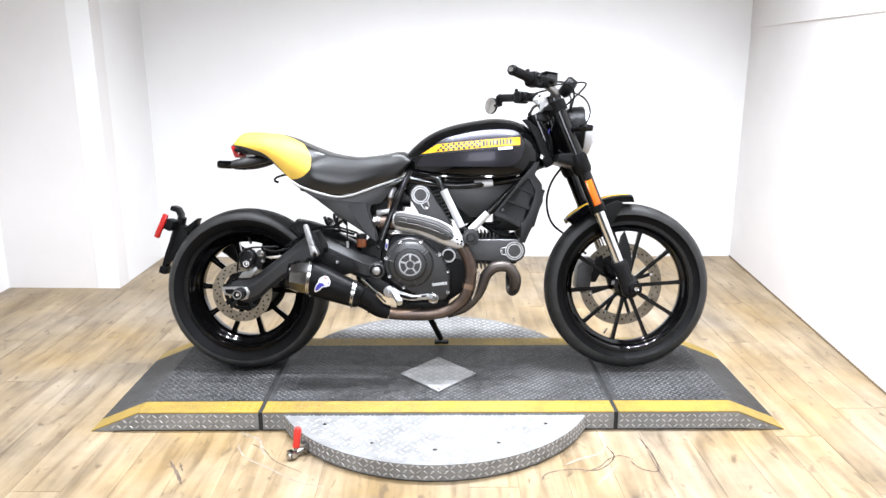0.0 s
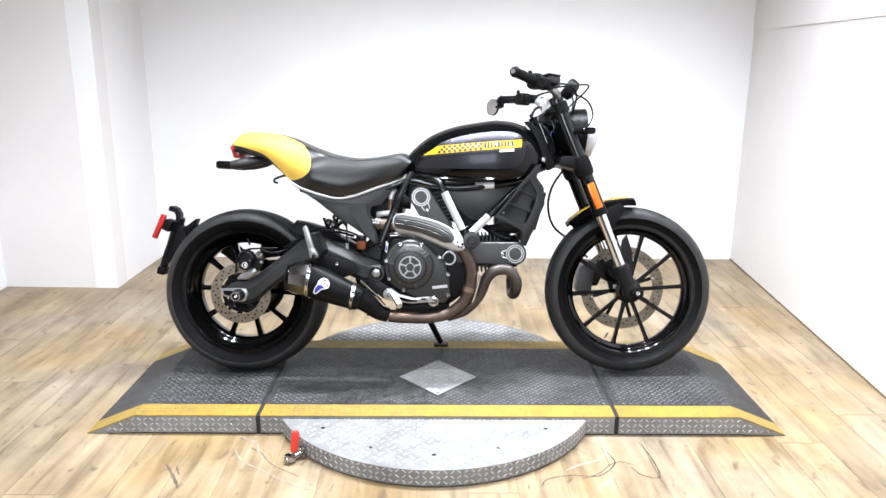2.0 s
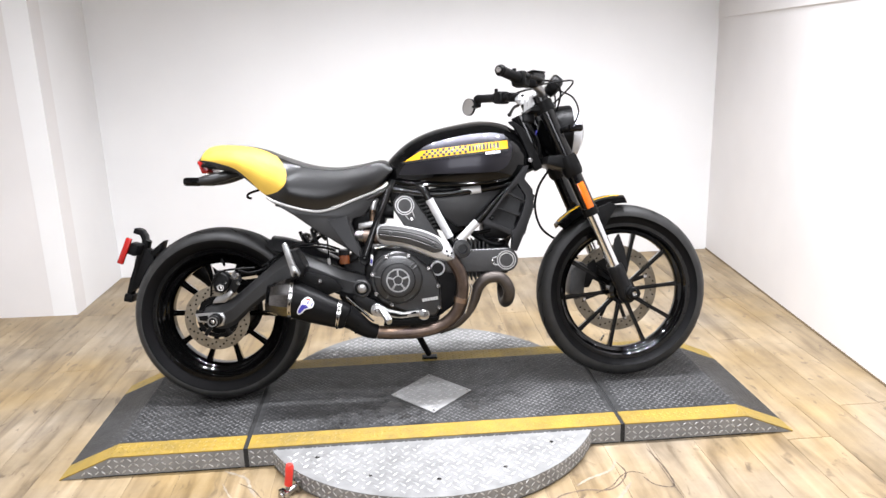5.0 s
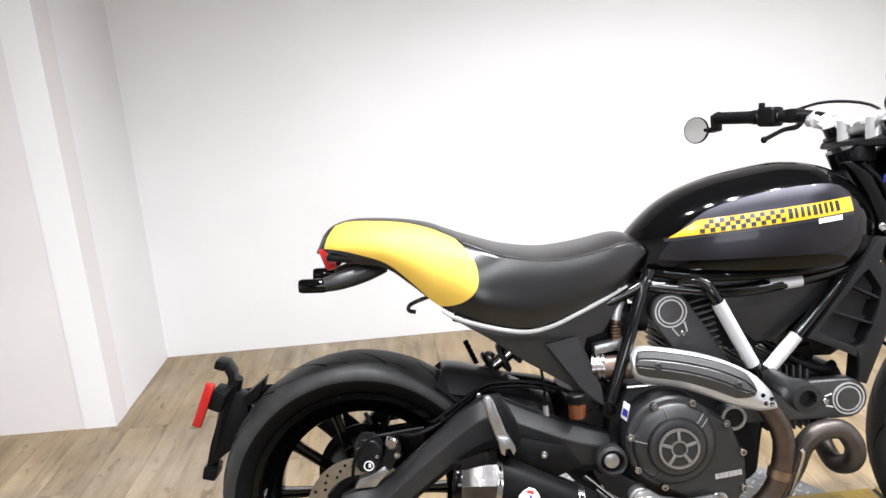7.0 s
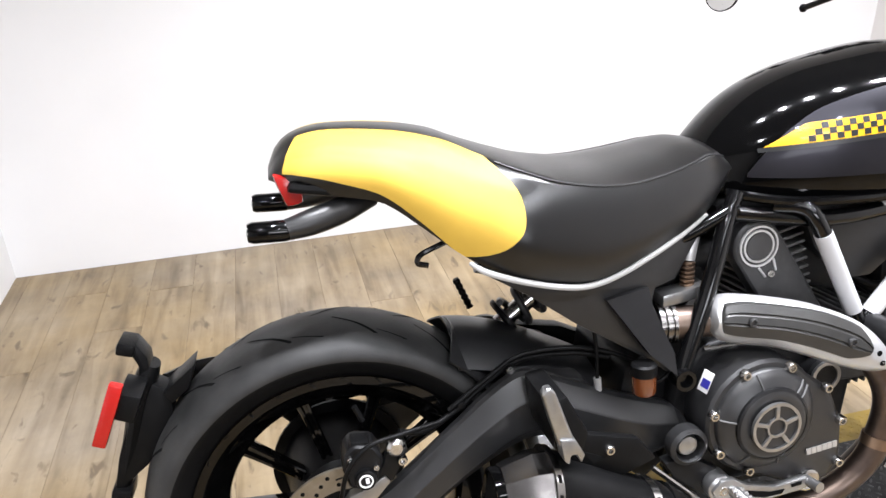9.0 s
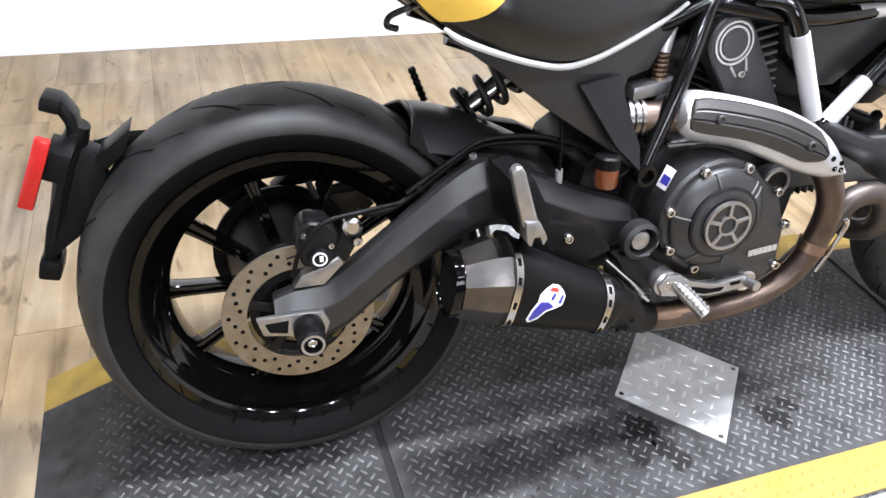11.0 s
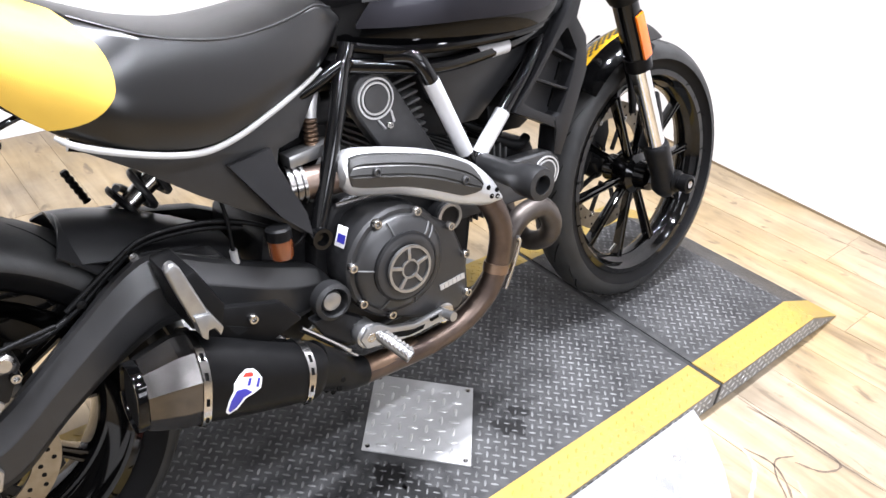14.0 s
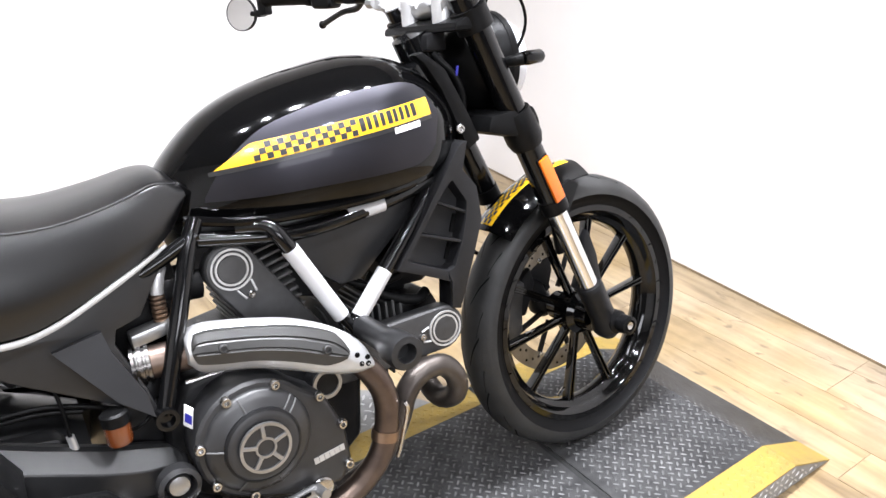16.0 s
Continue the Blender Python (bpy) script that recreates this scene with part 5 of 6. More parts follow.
# swing arm and rear parts
arm_top = curve_of([(-0.764, 0.350), (-0.735, 0.362), (-0.703, 0.366), (-0.66, 0.386), (-0.565, 0.459), (-0.485, 0.520), (-0.435, 0.536), (-0.36, 0.503), (-0.28, 0.468), (-0.205, 0.440), (-0.180, 0.415)])
arm_low = curve_of([(-0.764, 0.310), (-0.735, 0.284), (-0.703, 0.275), (-0.66, 0.290), (-0.60, 0.340), (-0.52, 0.395), (-0.44, 0.430), (-0.37, 0.412), (-0.29, 0.375), (-0.235, 0.362), (-0.180, 0.385)])


def arm_section(x, s):
    """Outer face in three facets, flat inner face."""
    lo, hi = arm_low(x), arm_top(x)
    f = lambda q: lo + (hi - lo) * q
    return [(x, s * y, z) for y, z in ((0.108, f(0.06)), (0.108, f(0.94)), (0.114, f(1.0)), (0.124, f(1.0)), (0.131, f(0.95)), (0.1505, f(0.66)), (0.1515, f(0.63)), (0.1505, f(0.20)), (0.149, f(0.16)), (0.136, f(0.0)), (0.114, f(0.0)))]


for s in (-1, 1):
    sw = part("swing_arm", skin(bmesh.new(), [arm_section(x, s) for x in np.linspace(-0.764, -0.180, 64)]), COVER, bike, "matt dark grey swing arm", smooth=14)
    part("chain_adjuster", prism([(-0.792, 0.336), (-0.784, 0.308), (-0.748, 0.302), (-0.720, 0.287), (-0.697, 0.291), (-0.688, 0.316), (-0.697, 0.336), (-0.735, 0.338)], *sorted((s * 0.150, s * 0.160)), 0.002), ALU, sw, "bare aluminium axle plate")
    part("adjuster_slot", prism([(-0.781, 0.328), (-0.775, 0.313), (-0.750, 0.308), (-0.747, 0.329)], *sorted((s * 0.1595, s * 0.1608)), 0), GROOVE, sw)
    part("axle_slider", lathe([(0.022, 0), (0.023, s * 0.016), (0.014, s * 0.022), (0.014, s * 0.030), (0.021, s * 0.034), (0.021, s * 0.050), (0.018, s * 0.053), (0.012, s * 0.052), (0.010, s * 0.044), (0.0005, s * 0.044)], (RW[0] + 0.007, s * 0.156, RW[2] + 0.001), (0, 1, 0), 20), SATIN, sw)
    part("axle_end_ring", ring_lathe([(0.0170, 0), (0.0170, s * 0.0012), (0.0135, s * 0.0012), (0.0135, 0)], (RW[0] + 0.007, s * 0.2086, RW[2] + 0.001), (0, 1, 0), 24), ALU, sw)
    part("axle_nut", lathe([(0.007, 0), (0.007, s * 0.004), (0.005, s * 0.005), (0.0005, s * 0.003)], (RW[0] + 0.007, s * 0.201, RW[2] + 0.001), (0, 1, 0), 14), STEEL, sw)
    part("pivot_cap", ring_lathe([(0.031, 0), (0.031, s * 0.02), (0.024, s * 0.024), (0.021, s * 0.014), (0.021, 0)], (-0.209, s * 0.178, 0.402), (0, 1, 0), 28), COVER, sw)
    part("pivot_bolt", lathe([(0.0175, 0), (0.0175, s * 0.010), (0.0150, s * 0.0145), (0.008, s * 0.0160), (0.0005, s * 0.0165)], (-0.209, s * 0.180, 0.402), (0, 1, 0), 20), ALU, sw)
part("swing_arm_bridge", prism([(-0.44, 0.45), (-0.42, 0.52), (-0.34, 0.50), (-0.30, 0.44), (-0.36, 0.42)], -0.11, 0.11, 0.012), COVER, bike)


def arc_sheet(c, r, a0, a1, w0, w1, crown, thick):
    def f(u, v):
        a = radians(a0 + (a1 - a0) * u)
        w = w0 + (w1 - w0) * u
        t = 2 * v - 1
        rr = r - crown * t * t
        return (c[0] + rr * math.cos(a), c[1] + t * w, c[2] + rr * math.sin(a))
    return shell(f, 24, 12, thick)


hug = part("rear_hugger", arc_sheet(RW, 0.338, 8, 54, 0.102, 0.090, 0.035, -0.004), COVER, bike, "dark plastic rear wheel hugger")
hug_z = curve_of([(-0.535, 0.585), (-0.50, 0.580), (-0.45, 0.566), (-0.40, 0.545), (-0.35, 0.520), (-0.30, 0.492)])


def hug_top(u, v):
    x, t = -0.535 + 0.235 * u, 2 * v - 1
    return (x, t * (0.094 + 0.012 * u), hug_z(x) - 0.045 * abs(t) ** 2.5)


part("hugger_shield", shell(hug_top, 16, 14, 0.004), COVER, hug)
mud = part("front_mudguard", arc_sheet(FW, 0.356, 133, 87.5, 0.068, 0.060, 0.028, 0.004), GLOSS, bike, "gloss black front mudguard with yellow chequered stripe")
mud.matrix_local = STEER
part("mudguard_stripe", arc_sheet(FW, 0.3575, 131, 90, 0.019, 0.017, 0.0036, 0.0008), STRIPEY, mud, "yellow stripe")
for k in range(20):
    for r in range(4):
        if (k + r) % 2 == 0:
            a0 = 130.5 - k * 1.8

            def sq(u, v, a0=a0, r=r):
                a, y = radians(a0 - 1.8 * u), -0.012 + (r + v) * 0.006
                return (FW[0] + 0.3585 * math.cos(a), y, FW[2] + 0.3585 * math.sin(a) - 6.2 * y * y)
            part("chequer", shell(sq, 1, 1, 0.0006), DECALK, mud, smooth=0)
for s in (-1, 1):
    part("mudguard_stay", prism([(0.618, 0.60), (0.640, 0.635), (0.690, 0.655), (0.715, 0.64), (0.690, 0.60), (0.66, 0.55), (0.655, 0.50), (0.64, 0.50), (0.632, 0.56)], *sorted((s * 0.062, s * 0.072)), 0.003), SATIN, mud)

# brake caliper, hoses, reservoir
cal = part("rear_caliper", prism([(-0.728, 0.440), (-0.722, 0.468), (-0.708, 0.478), (-0.680, 0.472), (-0.668, 0.450), (-0.676, 0.418), (-0.697, 0.402), (-0.720, 0.410)], -0.154, -0.104, 0.004, segments=1), CAST, bike, "black rear brake caliper")
part("caliper_bridge", prism([(-0.718, 0.455), (-0.712, 0.482), (-0.686, 0.478), (-0.680, 0.455)], -0.150, -0.120, 0.003), SATIN, cal)
part("caliper_bolt", bolt(-0.716, -0.154, 0.458, 0.005, 0.006), STEEL, cal)
part("caliper_bolt", bolt(-0.680, -0.154, 0.440, 0.005, 0.006), STEEL, cal)
part("caliper_piston_cap", lathe([(0.016, 0), (0.016, -0.006), (0.0145, -0.009), (0.001, -0.009)], (-0.697, -0.154, 0.424), (0, 1, 0), 24), CAST, cal)
part("cap_ring", ring_lathe([(0.0105, 0), (0.0105, -0.0015), (0.0085, -0.0015), (0.0085, 0)], (-0.697, -0.163, 0.424), (0, 1, 0), 24), DECALW, cal)
part("caliper_logo_bar", block(pose(-0.695, -0.1645, 0.425), 0.005, 0.0015, 0.008, 0), DECALW, cal)
part("sensor_ring", ring_lathe([(0.072, -0.106), (0.072, -0.100), (0.058, -0.100), (0.058, -0.106)], RW, (0, 1, 0), 40), SATIN, cal)
tubing("brake_hose", [(-0.735, -0.150, 0.395), (-0.722, -0.165, 0.445), (-0.69, -0.166, 0.480), (-0.64, -0.158, 0.486), (-0.58, -0.142, 0.486)], 0.0036, False, SATIN)
part("caliper_bracket", prism([(-0.735, 0.368), (-0.722, 0.388), (-0.692, 0.397), (-0.668, 0.412), (-0.660, 0.400), (-0.69, 0.368)], -0.140, -0.120, 0.003), ALU, cal, "bare aluminium caliper bracket")
part("bracket_arm", prism([(-0.690, 0.398), (-0.668, 0.430), (-0.654, 0.470), (-0.634, 0.466), (-0.630, 0.446), (-0.655, 0.400)], -0.137, -0.122, 0.003), CAST, cal)
part("banjo_bolt", lathe([(0.014, 0), (0.014, -0.014), (0.009, -0.018), (0.001, -0.018)], (-0.648, -0.138, 0.462), (0, 1, 0), 14), STEEL, cal)
part("caliper_pin", tube([(-0.74, -0.112, 0.408), (-0.715, -0.112, 0.413)], 0.009, 10, 1), CAST, cal)
part("caliper_bleeder", tube([(-0.690, -0.115, 0.495), (-0.700, -0.115, 0.520)], 0.0045, 8, 1), SATIN, cal)
part("bracket_bolt", bolt(-0.640, -0.134, 0.434, 0.008, 0.012), STEEL, cal)
tubing("brake_hose", [(-0.64, -0.135, 0.478), (-0.60, -0.125, 0.466), (-0.545, -0.105, 0.482), (-0.49, -0.10, 0.520), (-0.44, -0.10, 0.545), (-0.36, -0.105, 0.545), (-0.30, -0.11, 0.53)], 0.0048, False, SATIN)
tubing("brake_hose", [(-0.56, -0.112, 0.486), (-0.49, -0.108, 0.530), (-0.44, -0.108, 0.556), (-0.36, -0.112, 0.556), (-0.30, -0.116, 0.540), (-0.26, -0.12, 0.52)], 0.004, False, SATIN)
part("hose_clip", lathe([(0.007, 0), (0.006, -0.006), (0.001, -0.007)], (-0.540, -0.112, 0.492), (0, 1, 0), 12), SATIN, bike)
part("hose_clip", lathe([(0.007, 0), (0.006, -0.006), (0.001, -0.007)], (-0.460, -0.108, 0.535), (0, 1, 0), 12), STEEL, bike)
res = part("brake_reservoir", lathe([(0.016, 0), (0.018, 0.004), (0.018, 0.03), (0.015, 0.032)], (-0.266, -0.163, 0.487), (0, 0, 1), 20), AMBER, bike, "amber brake fluid reservoir")
part("reservoir_cap", lathe([(0.0195, 0), (0.0195, 0.016), (0.016, 0.019), (0.001, 0.019)], (-0.266, -0.163, 0.518), (0, 0, 1), 20), SATIN, res)
part("pressure_switch", tube([(-0.325, -0.125, 0.505), (-0.322, -0.122, 0.465)], 0.006, 10, 1), SILVER, bike)
tubing("cable", [(-0.33, -0.12, 0.60), (-0.325, -0.124, 0.55), (-0.325, -0.125, 0.50)], 0.003, False, SATIN)
tubing("cable", [(-0.27, -0.125, 0.505), (-0.25, -0.14, 0.49), (-0.225, -0.15, 0.50), (-0.20, -0.13, 0.52)], 0.003, False, SATIN)
TAG = Matrix.Translation((-0.172, -0.178, 0.496)) @ Matrix.Rotation(radians(-58), 4, "Z") @ Matrix.Rotation(radians(18), 4, "Y")
tag = part("data_tag", block(TAG, 0.017, 0.0015, 0.038, 0.0005), DECALW, bike, "white label tag with a blue bar")
part("data_tag_bar", block(TAG @ pose(0.001, -0.0008, -0.003), 0.013, 0.001, 0.016, 0), DECALB, tag)

# shock absorber on the far side
sa, sb2 = Vector((-0.385, 0.05, 0.575)), Vector((-0.255, 0.05, 0.665))
shock = part("shock_absorber", tube([sa - (sb2 - sa) * 0.35, sb2 + (sb2 - sa) * 0.2], 0.016, 16, 1), STEEL, bike, "rear shock absorber with black coil spring")
sd = (sb2 - sa).normalized()
s1 = sd.cross(Vector((0, 1, 0))).normalized()
coil = [sa - sd * 0.03 + sd * (0.19 * k / 90) + 0.030 * (math.cos(k * 0.42) * s1 + math.sin(k * 0.42) * Vector((0, 1, 0))) for k in range(91)]
part("coil_spring", tube(coil, 0.0062, 8, 1), GREYCAST, shock, "dark coil spring")
part("spring_seat", lathe([(0.036, 0), (0.040, 0.004), (0.040, 0.010), (0.02, 0.012)], sa - sd * 0.045, sd, 24), SATIN, shock)
part("chain_guard", prism([(-0.74, 0.420), (-0.70, 0.455), (-0.55, 0.520), (-0.49, 0.540), (-0.30, 0.50), (-0.22, 0.46), (-0.22, 0.43), (-0.32, 0.440), (-0.55, 0.440)], 0.10, 0.135, 0.004), SATIN, bike)
part("passenger_peg", tube([(-0.470 + 0.0022 * k, 0.200, 0.585 - 0.0055 * k) for k in range(12)], [0.0078 if k % 2 else 0.0058 for k in range(12)], 10, 1), SATIN, bike)

# rear chain run on the far side
part("chain_run", tube([(-0.70, 0.10, 0.405), (-0.30, 0.10, 0.44)], 0.010, 8, 1, flat=0.5), SATIN, bike)
part("rear_sprocket", lathe([(0.118, 0.095), (0.118, 0.102), (0.092, 0.103), (0.090, 0.112), (0.03, 0.114)], RW, (0, 1, 0), 44), SATIN, bike)
part("sprocket_carrier", lathe([(0.05, -0.05), (0.078, -0.03), (0.088, 0.03), (0.100, 0.094), (0.02, 0.096)], RW, (0, 1, 0), 28), SATIN, bike)

# passenger foot rest folded up and rider controls
peg = part("passenger_footrest", prism([(-0.461, 0.568), (-0.456, 0.576), (-0.448, 0.577), (-0.442, 0.568), (-0.419, 0.497), (-0.424, 0.484), (-0.440, 0.488), (-0.452, 0.530)], -0.266, -0.250, 0.005, segments=3), ALU, bike, "folded aluminium passenger foot rest")
part("footrest_fork", prism([(-0.440, 0.500), (-0.418, 0.497), (-0.405, 0.471), (-0.411, 0.460), (-0.417, 0.474), (-0.425, 0.474), (-0.428, 0.460), (-0.435, 0.467)], -0.271, -0.242, 0.003), ALU, peg)
part("footrest_bracket", prism([(-0.45, 0.545), (-0.42, 0.55), (-0.39, 0.49), (-0.40, 0.455), (-0.44, 0.47)], -0.248, -0.145, 0.006), SATIN, peg)
part("muffler_hanger", prism([(-0.41, 0.475), (-0.30, 0.445), (-0.27, 0.405), (-0.33, 0.385), (-0.42, 0.43)], -0.215, -0.200, 0.005), SATIN, bike)
part("hanger_window", prism([(-0.385, 0.440), (-0.352, 0.424), (-0.372, 0.418)], -0.2162, -0.2148, 0), GROOVE, bike)
part("hanger_bolt", bolt(-0.347, -0.215, 0.437, 0.008, 0.008), STEEL, bike)
ped = part("brake_pedal", prism([(-0.180, 0.328), (-0.165, 0.345), (-0.142, 0.344), (-0.122, 0.330), (-0.070, 0.316), (-0.016, 0.322), (-0.004, 0.311), (-0.018, 0.300), (-0.078, 0.295), (-0.136, 0.303), (-0.170, 0.308)], -0.218, -0.206, 0.004), ALU, bike, "silver aluminium rear brake pedal")
part("pedal_slot", prism([(-0.122, 0.320), (-0.080, 0.309), (-0.055, 0.309), (-0.060, 0.302), (-0.090, 0.301), (-0.122, 0.310)], -0.219, -0.2175, 0), GROOVE, ped)
part("pedal_toe_piece", tube([(-0.012, -0.208, 0.311), (-0.008, -0.238, 0.313)], 0.0085, 12, 1), ALU, ped)
part("pedal_pivot", lathe([(0.022, 0), (0.022, -0.03), (0.016, -0.034), (0.001, -0.034)], (-0.160, -0.180, 0.326), (0, 1, 0), 20), ALU, ped)
peg_a, peg_b = Vector((-0.146, -0.208, 0.326)), Vector((-0.118, -0.264, 0.293))
rp = part("rider_footrest", tube([peg_a, peg_b], 0.0105, 12, 1), ALU, bike, "serrated aluminium rider foot rest")
for k in range(8):
    for w in (-1, 1):
        c = peg_a.lerp(peg_b, 0.18 + 0.11 * k) + Vector((0.006 * w, 0.003 * w, 0.008))
        part("footrest_tooth", block(Matrix.Translation(c) @ pose(0, 0, 0, -30, 0, 27), 0.009, 0.0042, 0.008, 0.001), ALU, rp)
part("pivot_bolt_head", bolt(-0.160, -0.214, 0.326, 0.009, 0.005), STEEL, bike)
part("pedal_slot", prism([(-0.045, 0.315), (-0.026, 0.317), (-0.026, 0.311), (-0.043, 0.309)], -0.219, -0.2175, 0), GROOVE, ped)
part("footrest_plate", prism([(-0.245, 0.375), (-0.205, 0.38), (-0.150, 0.345), (-0.140, 0.315), (-0.18, 0.305), (-0.225, 0.34)], -0.190, -0.165, 0.006), CAST, bike)
part("brake_rod", tube([(-0.265, -0.190, 0.375), (-0.190, -0.196, 0.305)], 0.004, 8, 1), STEEL, bike)
part("brake_rod", tube([(-0.265, -0.185, 0.37), (-0.175, -0.19, 0.285)], 0.003, 8, 1), STEEL, bike)
stand = part("side_stand", tube([(-0.06, 0.11, 0.27), (-0.03, 0.17, 0.17), (0.015, 0.245, 0.06)], [0.014, 0.013, 0.012], 12), SATIN, bike, "black side stand")
part("stand_foot", block(pose(0.018, 0.252, 0.045, 9.5, 0, 0), 0.06, 0.035, 0.012, 0.003), SATIN, stand)

# plate bracket behind the rear wheel
br = part("plate_bracket", tube([(-0.968, 0.0, 0.590), (-0.980, 0.0, 0.570), (-0.996, 0.0, 0.535), (-1.018, 0.0, 0.470), (-1.045, 0.0, 0.395)], [0.012, 0.017, 0.017, 0.015, 0.012], 12, 5, flat=1.7), SATIN, bike, "black plastic number plate bracket")
br.location.x = -0.018
part("bracket_arm", tube([(-0.70, 0.150, 0.33), (-0.80, 0.158, 0.43), (-0.885, 0.145, 0.490), (-0.930, 0.095, 0.520), (-0.970, 0.03, 0.535)], [0.040, 0.036, 0.032, 0.028, 0.024], 12, 5, flat=0.4), SATIN, br)
part("bracket_tower", prism([(-0.992, 0.56), (-0.985, 0.595), (-0.992, 0.612), (-1.008, 0.618), (-1.013, 0.628), (-1.003, 0.634), (-0.982, 0.629), (-0.970, 0.606), (-0.970, 0.570)], -0.022, 0.022, 0.004), SATIN, br)
part("plate_lamp", block(pose(-0.998, 0, 0.624, 0, 20, 0), 0.026, 0.054, 0.02, 0.005), SATIN, br)
part("bracket_foot", block(pose(-1.047, 0, 0.385, 0, 15, 0), 0.03, 0.06, 0.03, 0.006), SATIN, br)
part("bracket_web", prism([(-0.990, 0.575), (-0.945, 0.548), (-0.950, 0.500), (-1.000, 0.430), (-1.058, 0.388), (-1.040, 0.450)], -0.022, 0.022, 0.006), SATIN, br)
part("bracket_wing", prism([(-0.958, 0.548), (-0.905, 0.588), (-0.918, 0.552), (-0.945, 0.530)], -0.030, 0.030, 0.003), SATIN, br)
part("side_reflector", block(Matrix.Translation((-1.018, -0.100, 0.562)) @ pose(0, 0, 0, 0, 24, 0), 0.019, 0.016, 0.096, 0.003), RED, br, "red rear side reflector")
part("reflector_stay", block(pose(-0.994, -0.062, 0.565, 0, 24, 0), 0.03, 0.07, 0.04, 0.002), SATIN, br)

# front fork
for s in (-1, 1):
    o = Vector((0, s * 0.107, 0))
    P = lambda q, o=o: F0 + FD * q + o
    leg = part("fork_leg", tube([P(-0.01), P(0.02), P(0.43)], [0.026, 0.0265, 0.0265], 20, 1), FRAMEM, bike, "black upper fork tube")
    leg.matrix_local = STEER
    part("fork_cap", lathe([(0.024, 0), (0.024, -0.012), (0.015, -0.016), (0.001, -0.016)], P(0.0), FD, 20), SILVER, leg)
    part("fork_clamp", tube([P(0.015), P(0.055)], 0.034, 20, 1), SATIN, leg)
    part("fork_clamp", tube([P(0.225), P(0.245), P(0.285), P(0.30)], [0.033, 0.036, 0.036, 0.031], 20, 1), SATIN, leg)
    part("dust_seal", tube([P(0.425), P(0.455)], 0.0285, 20, 1), SATIN, leg)
    part("stanchion", tube([P(0.45), P(0.67)], 0.0205, 20, 1), CHROME, leg, "polished chrome stanchion")
    part("fork_foot", tube([P(0.655), P(0.668), P(0.74), P(0.775), P(0.80)], [0.026, 0.029, 0.028, 0.032, 0.018], 20, 3), CAST, leg, "black cast fork foot")
    part("axle_boss", lathe([(0.026, 0), (0.026, s * 0.03), (0.018, s * 0.034), (0.018, s * 0.04), (0.021, s * 0.042), (0.021, s * 0.062), (0.014, s * 0.064), (0.013, s * 0.056), (0.0005, s * 0.056)], (FW[0] - 0.004, s * 0.107, FW[2] + 0.006), (0, 1, 0), 22), SATIN, leg)
    part("axle_bolt", lathe([(0.0095, 0), (0.0085, s * 0.006), (0.0005, s * 0.004)], (FW[0] - 0.004, s * 0.164, FW[2] + 0.006), (0, 1, 0), 14), STEEL, leg)
    rm = Matrix.Translation(P(0.378) + Vector((0, s * 0.028, 0))) @ Matrix.Rotation(math.atan2(FD.x, FD.z), 4, "Y")
    part("fork_reflector", block(rm, 0.026, 0.008, 0.098, 0.003), ORANGE, leg, "orange side reflector")
    part("reflector_base", block(rm @ pose(0, -s * 0.005, 0), 0.030, 0.008, 0.104, 0.003), SATIN, leg)
    part("caliper_lug", prism([(0.665, 0.42), (0.69, 0.47), (0.70, 0.52), (0.715, 0.54), (0.735, 0.48), (0.745, 0.41), (0.73, 0.37)], *sorted((s * 0.07, s * 0.09)), 0.005), CAST, leg)
part("top_yoke", prism([(0.400, 0.985), (0.405, 1.000), (0.455, 1.018), (0.478, 1.005), (0.465, 0.982)], -0.130, 0.130, 0.008), SATIN, bike, "black top yoke")
part("bottom_yoke", prism([(0.45, 0.80), (0.46, 0.83), (0.56, 0.835), (0.575, 0.80), (0.55, 0.77)], -0.13, 0.13, 0.010), SATIN, bike)
part("key_lock", prism([(0.385, 0.955), (0.390, 0.985), (0.43, 0.99), (0.43, 0.95)], -0.055, 0.055, 0.008), CAST, bike)
fc = part("front_caliper", prism([(0.555, 0.315), (0.565, 0.40), (0.605, 0.435), (0.635, 0.415), (0.62, 0.36), (0.615, 0.30), (0.58, 0.285)], 0.04, 0.115, 0.010), GREYCAST, bike, "grey radial front brake caliper")
fc.matrix_local = STEER
part("caliper_bridge", prism([(0.60, 0.33), (0.61, 0.40), (0.665, 0.44), (0.675, 0.40), (0.64, 0.33)], 0.055, 0.10, 0.006), CAST, fc)

# head lamp
HL = (0.522, 0, 0.917)
lamp = part("headlamp", lathe([(0.012, -0.075), (0.05, -0.062), (0.080, -0.032), (0.095, 0.0), (0.097, 0.03), (0.090, 0.034), (0.001, 0.034)], HL, (1, 0, -0.06), 40), SATIN, bike, "round black headlamp with clear lens")
part("lens", lathe([(0.0905, 0.030), (0.090, 0.048), (0.080, 0.070), (0.056, 0.084), (0.028, 0.091), (0.001, 0.093)], HL, (1, 0, -0.06), 40), LENS, lamp, "clear headlamp lens")
part("lamp_rim", ring_lathe([(0.098, 0.024), (0.098, 0.038), (0.092, 0.042), (0.089, 0.03)], HL, (1, 0, -0.06), 48), SATIN, lamp)
part("instrument_pod", lathe([(0.026, -0.026), (0.038, -0.018), (0.040, 0.008), (0.036, 0.016), (0.001, 0.018)], (0.500, -0.040, 1.082), (-0.8, 0, 0.6), 32), SATIN, bike, "round instrument pod")
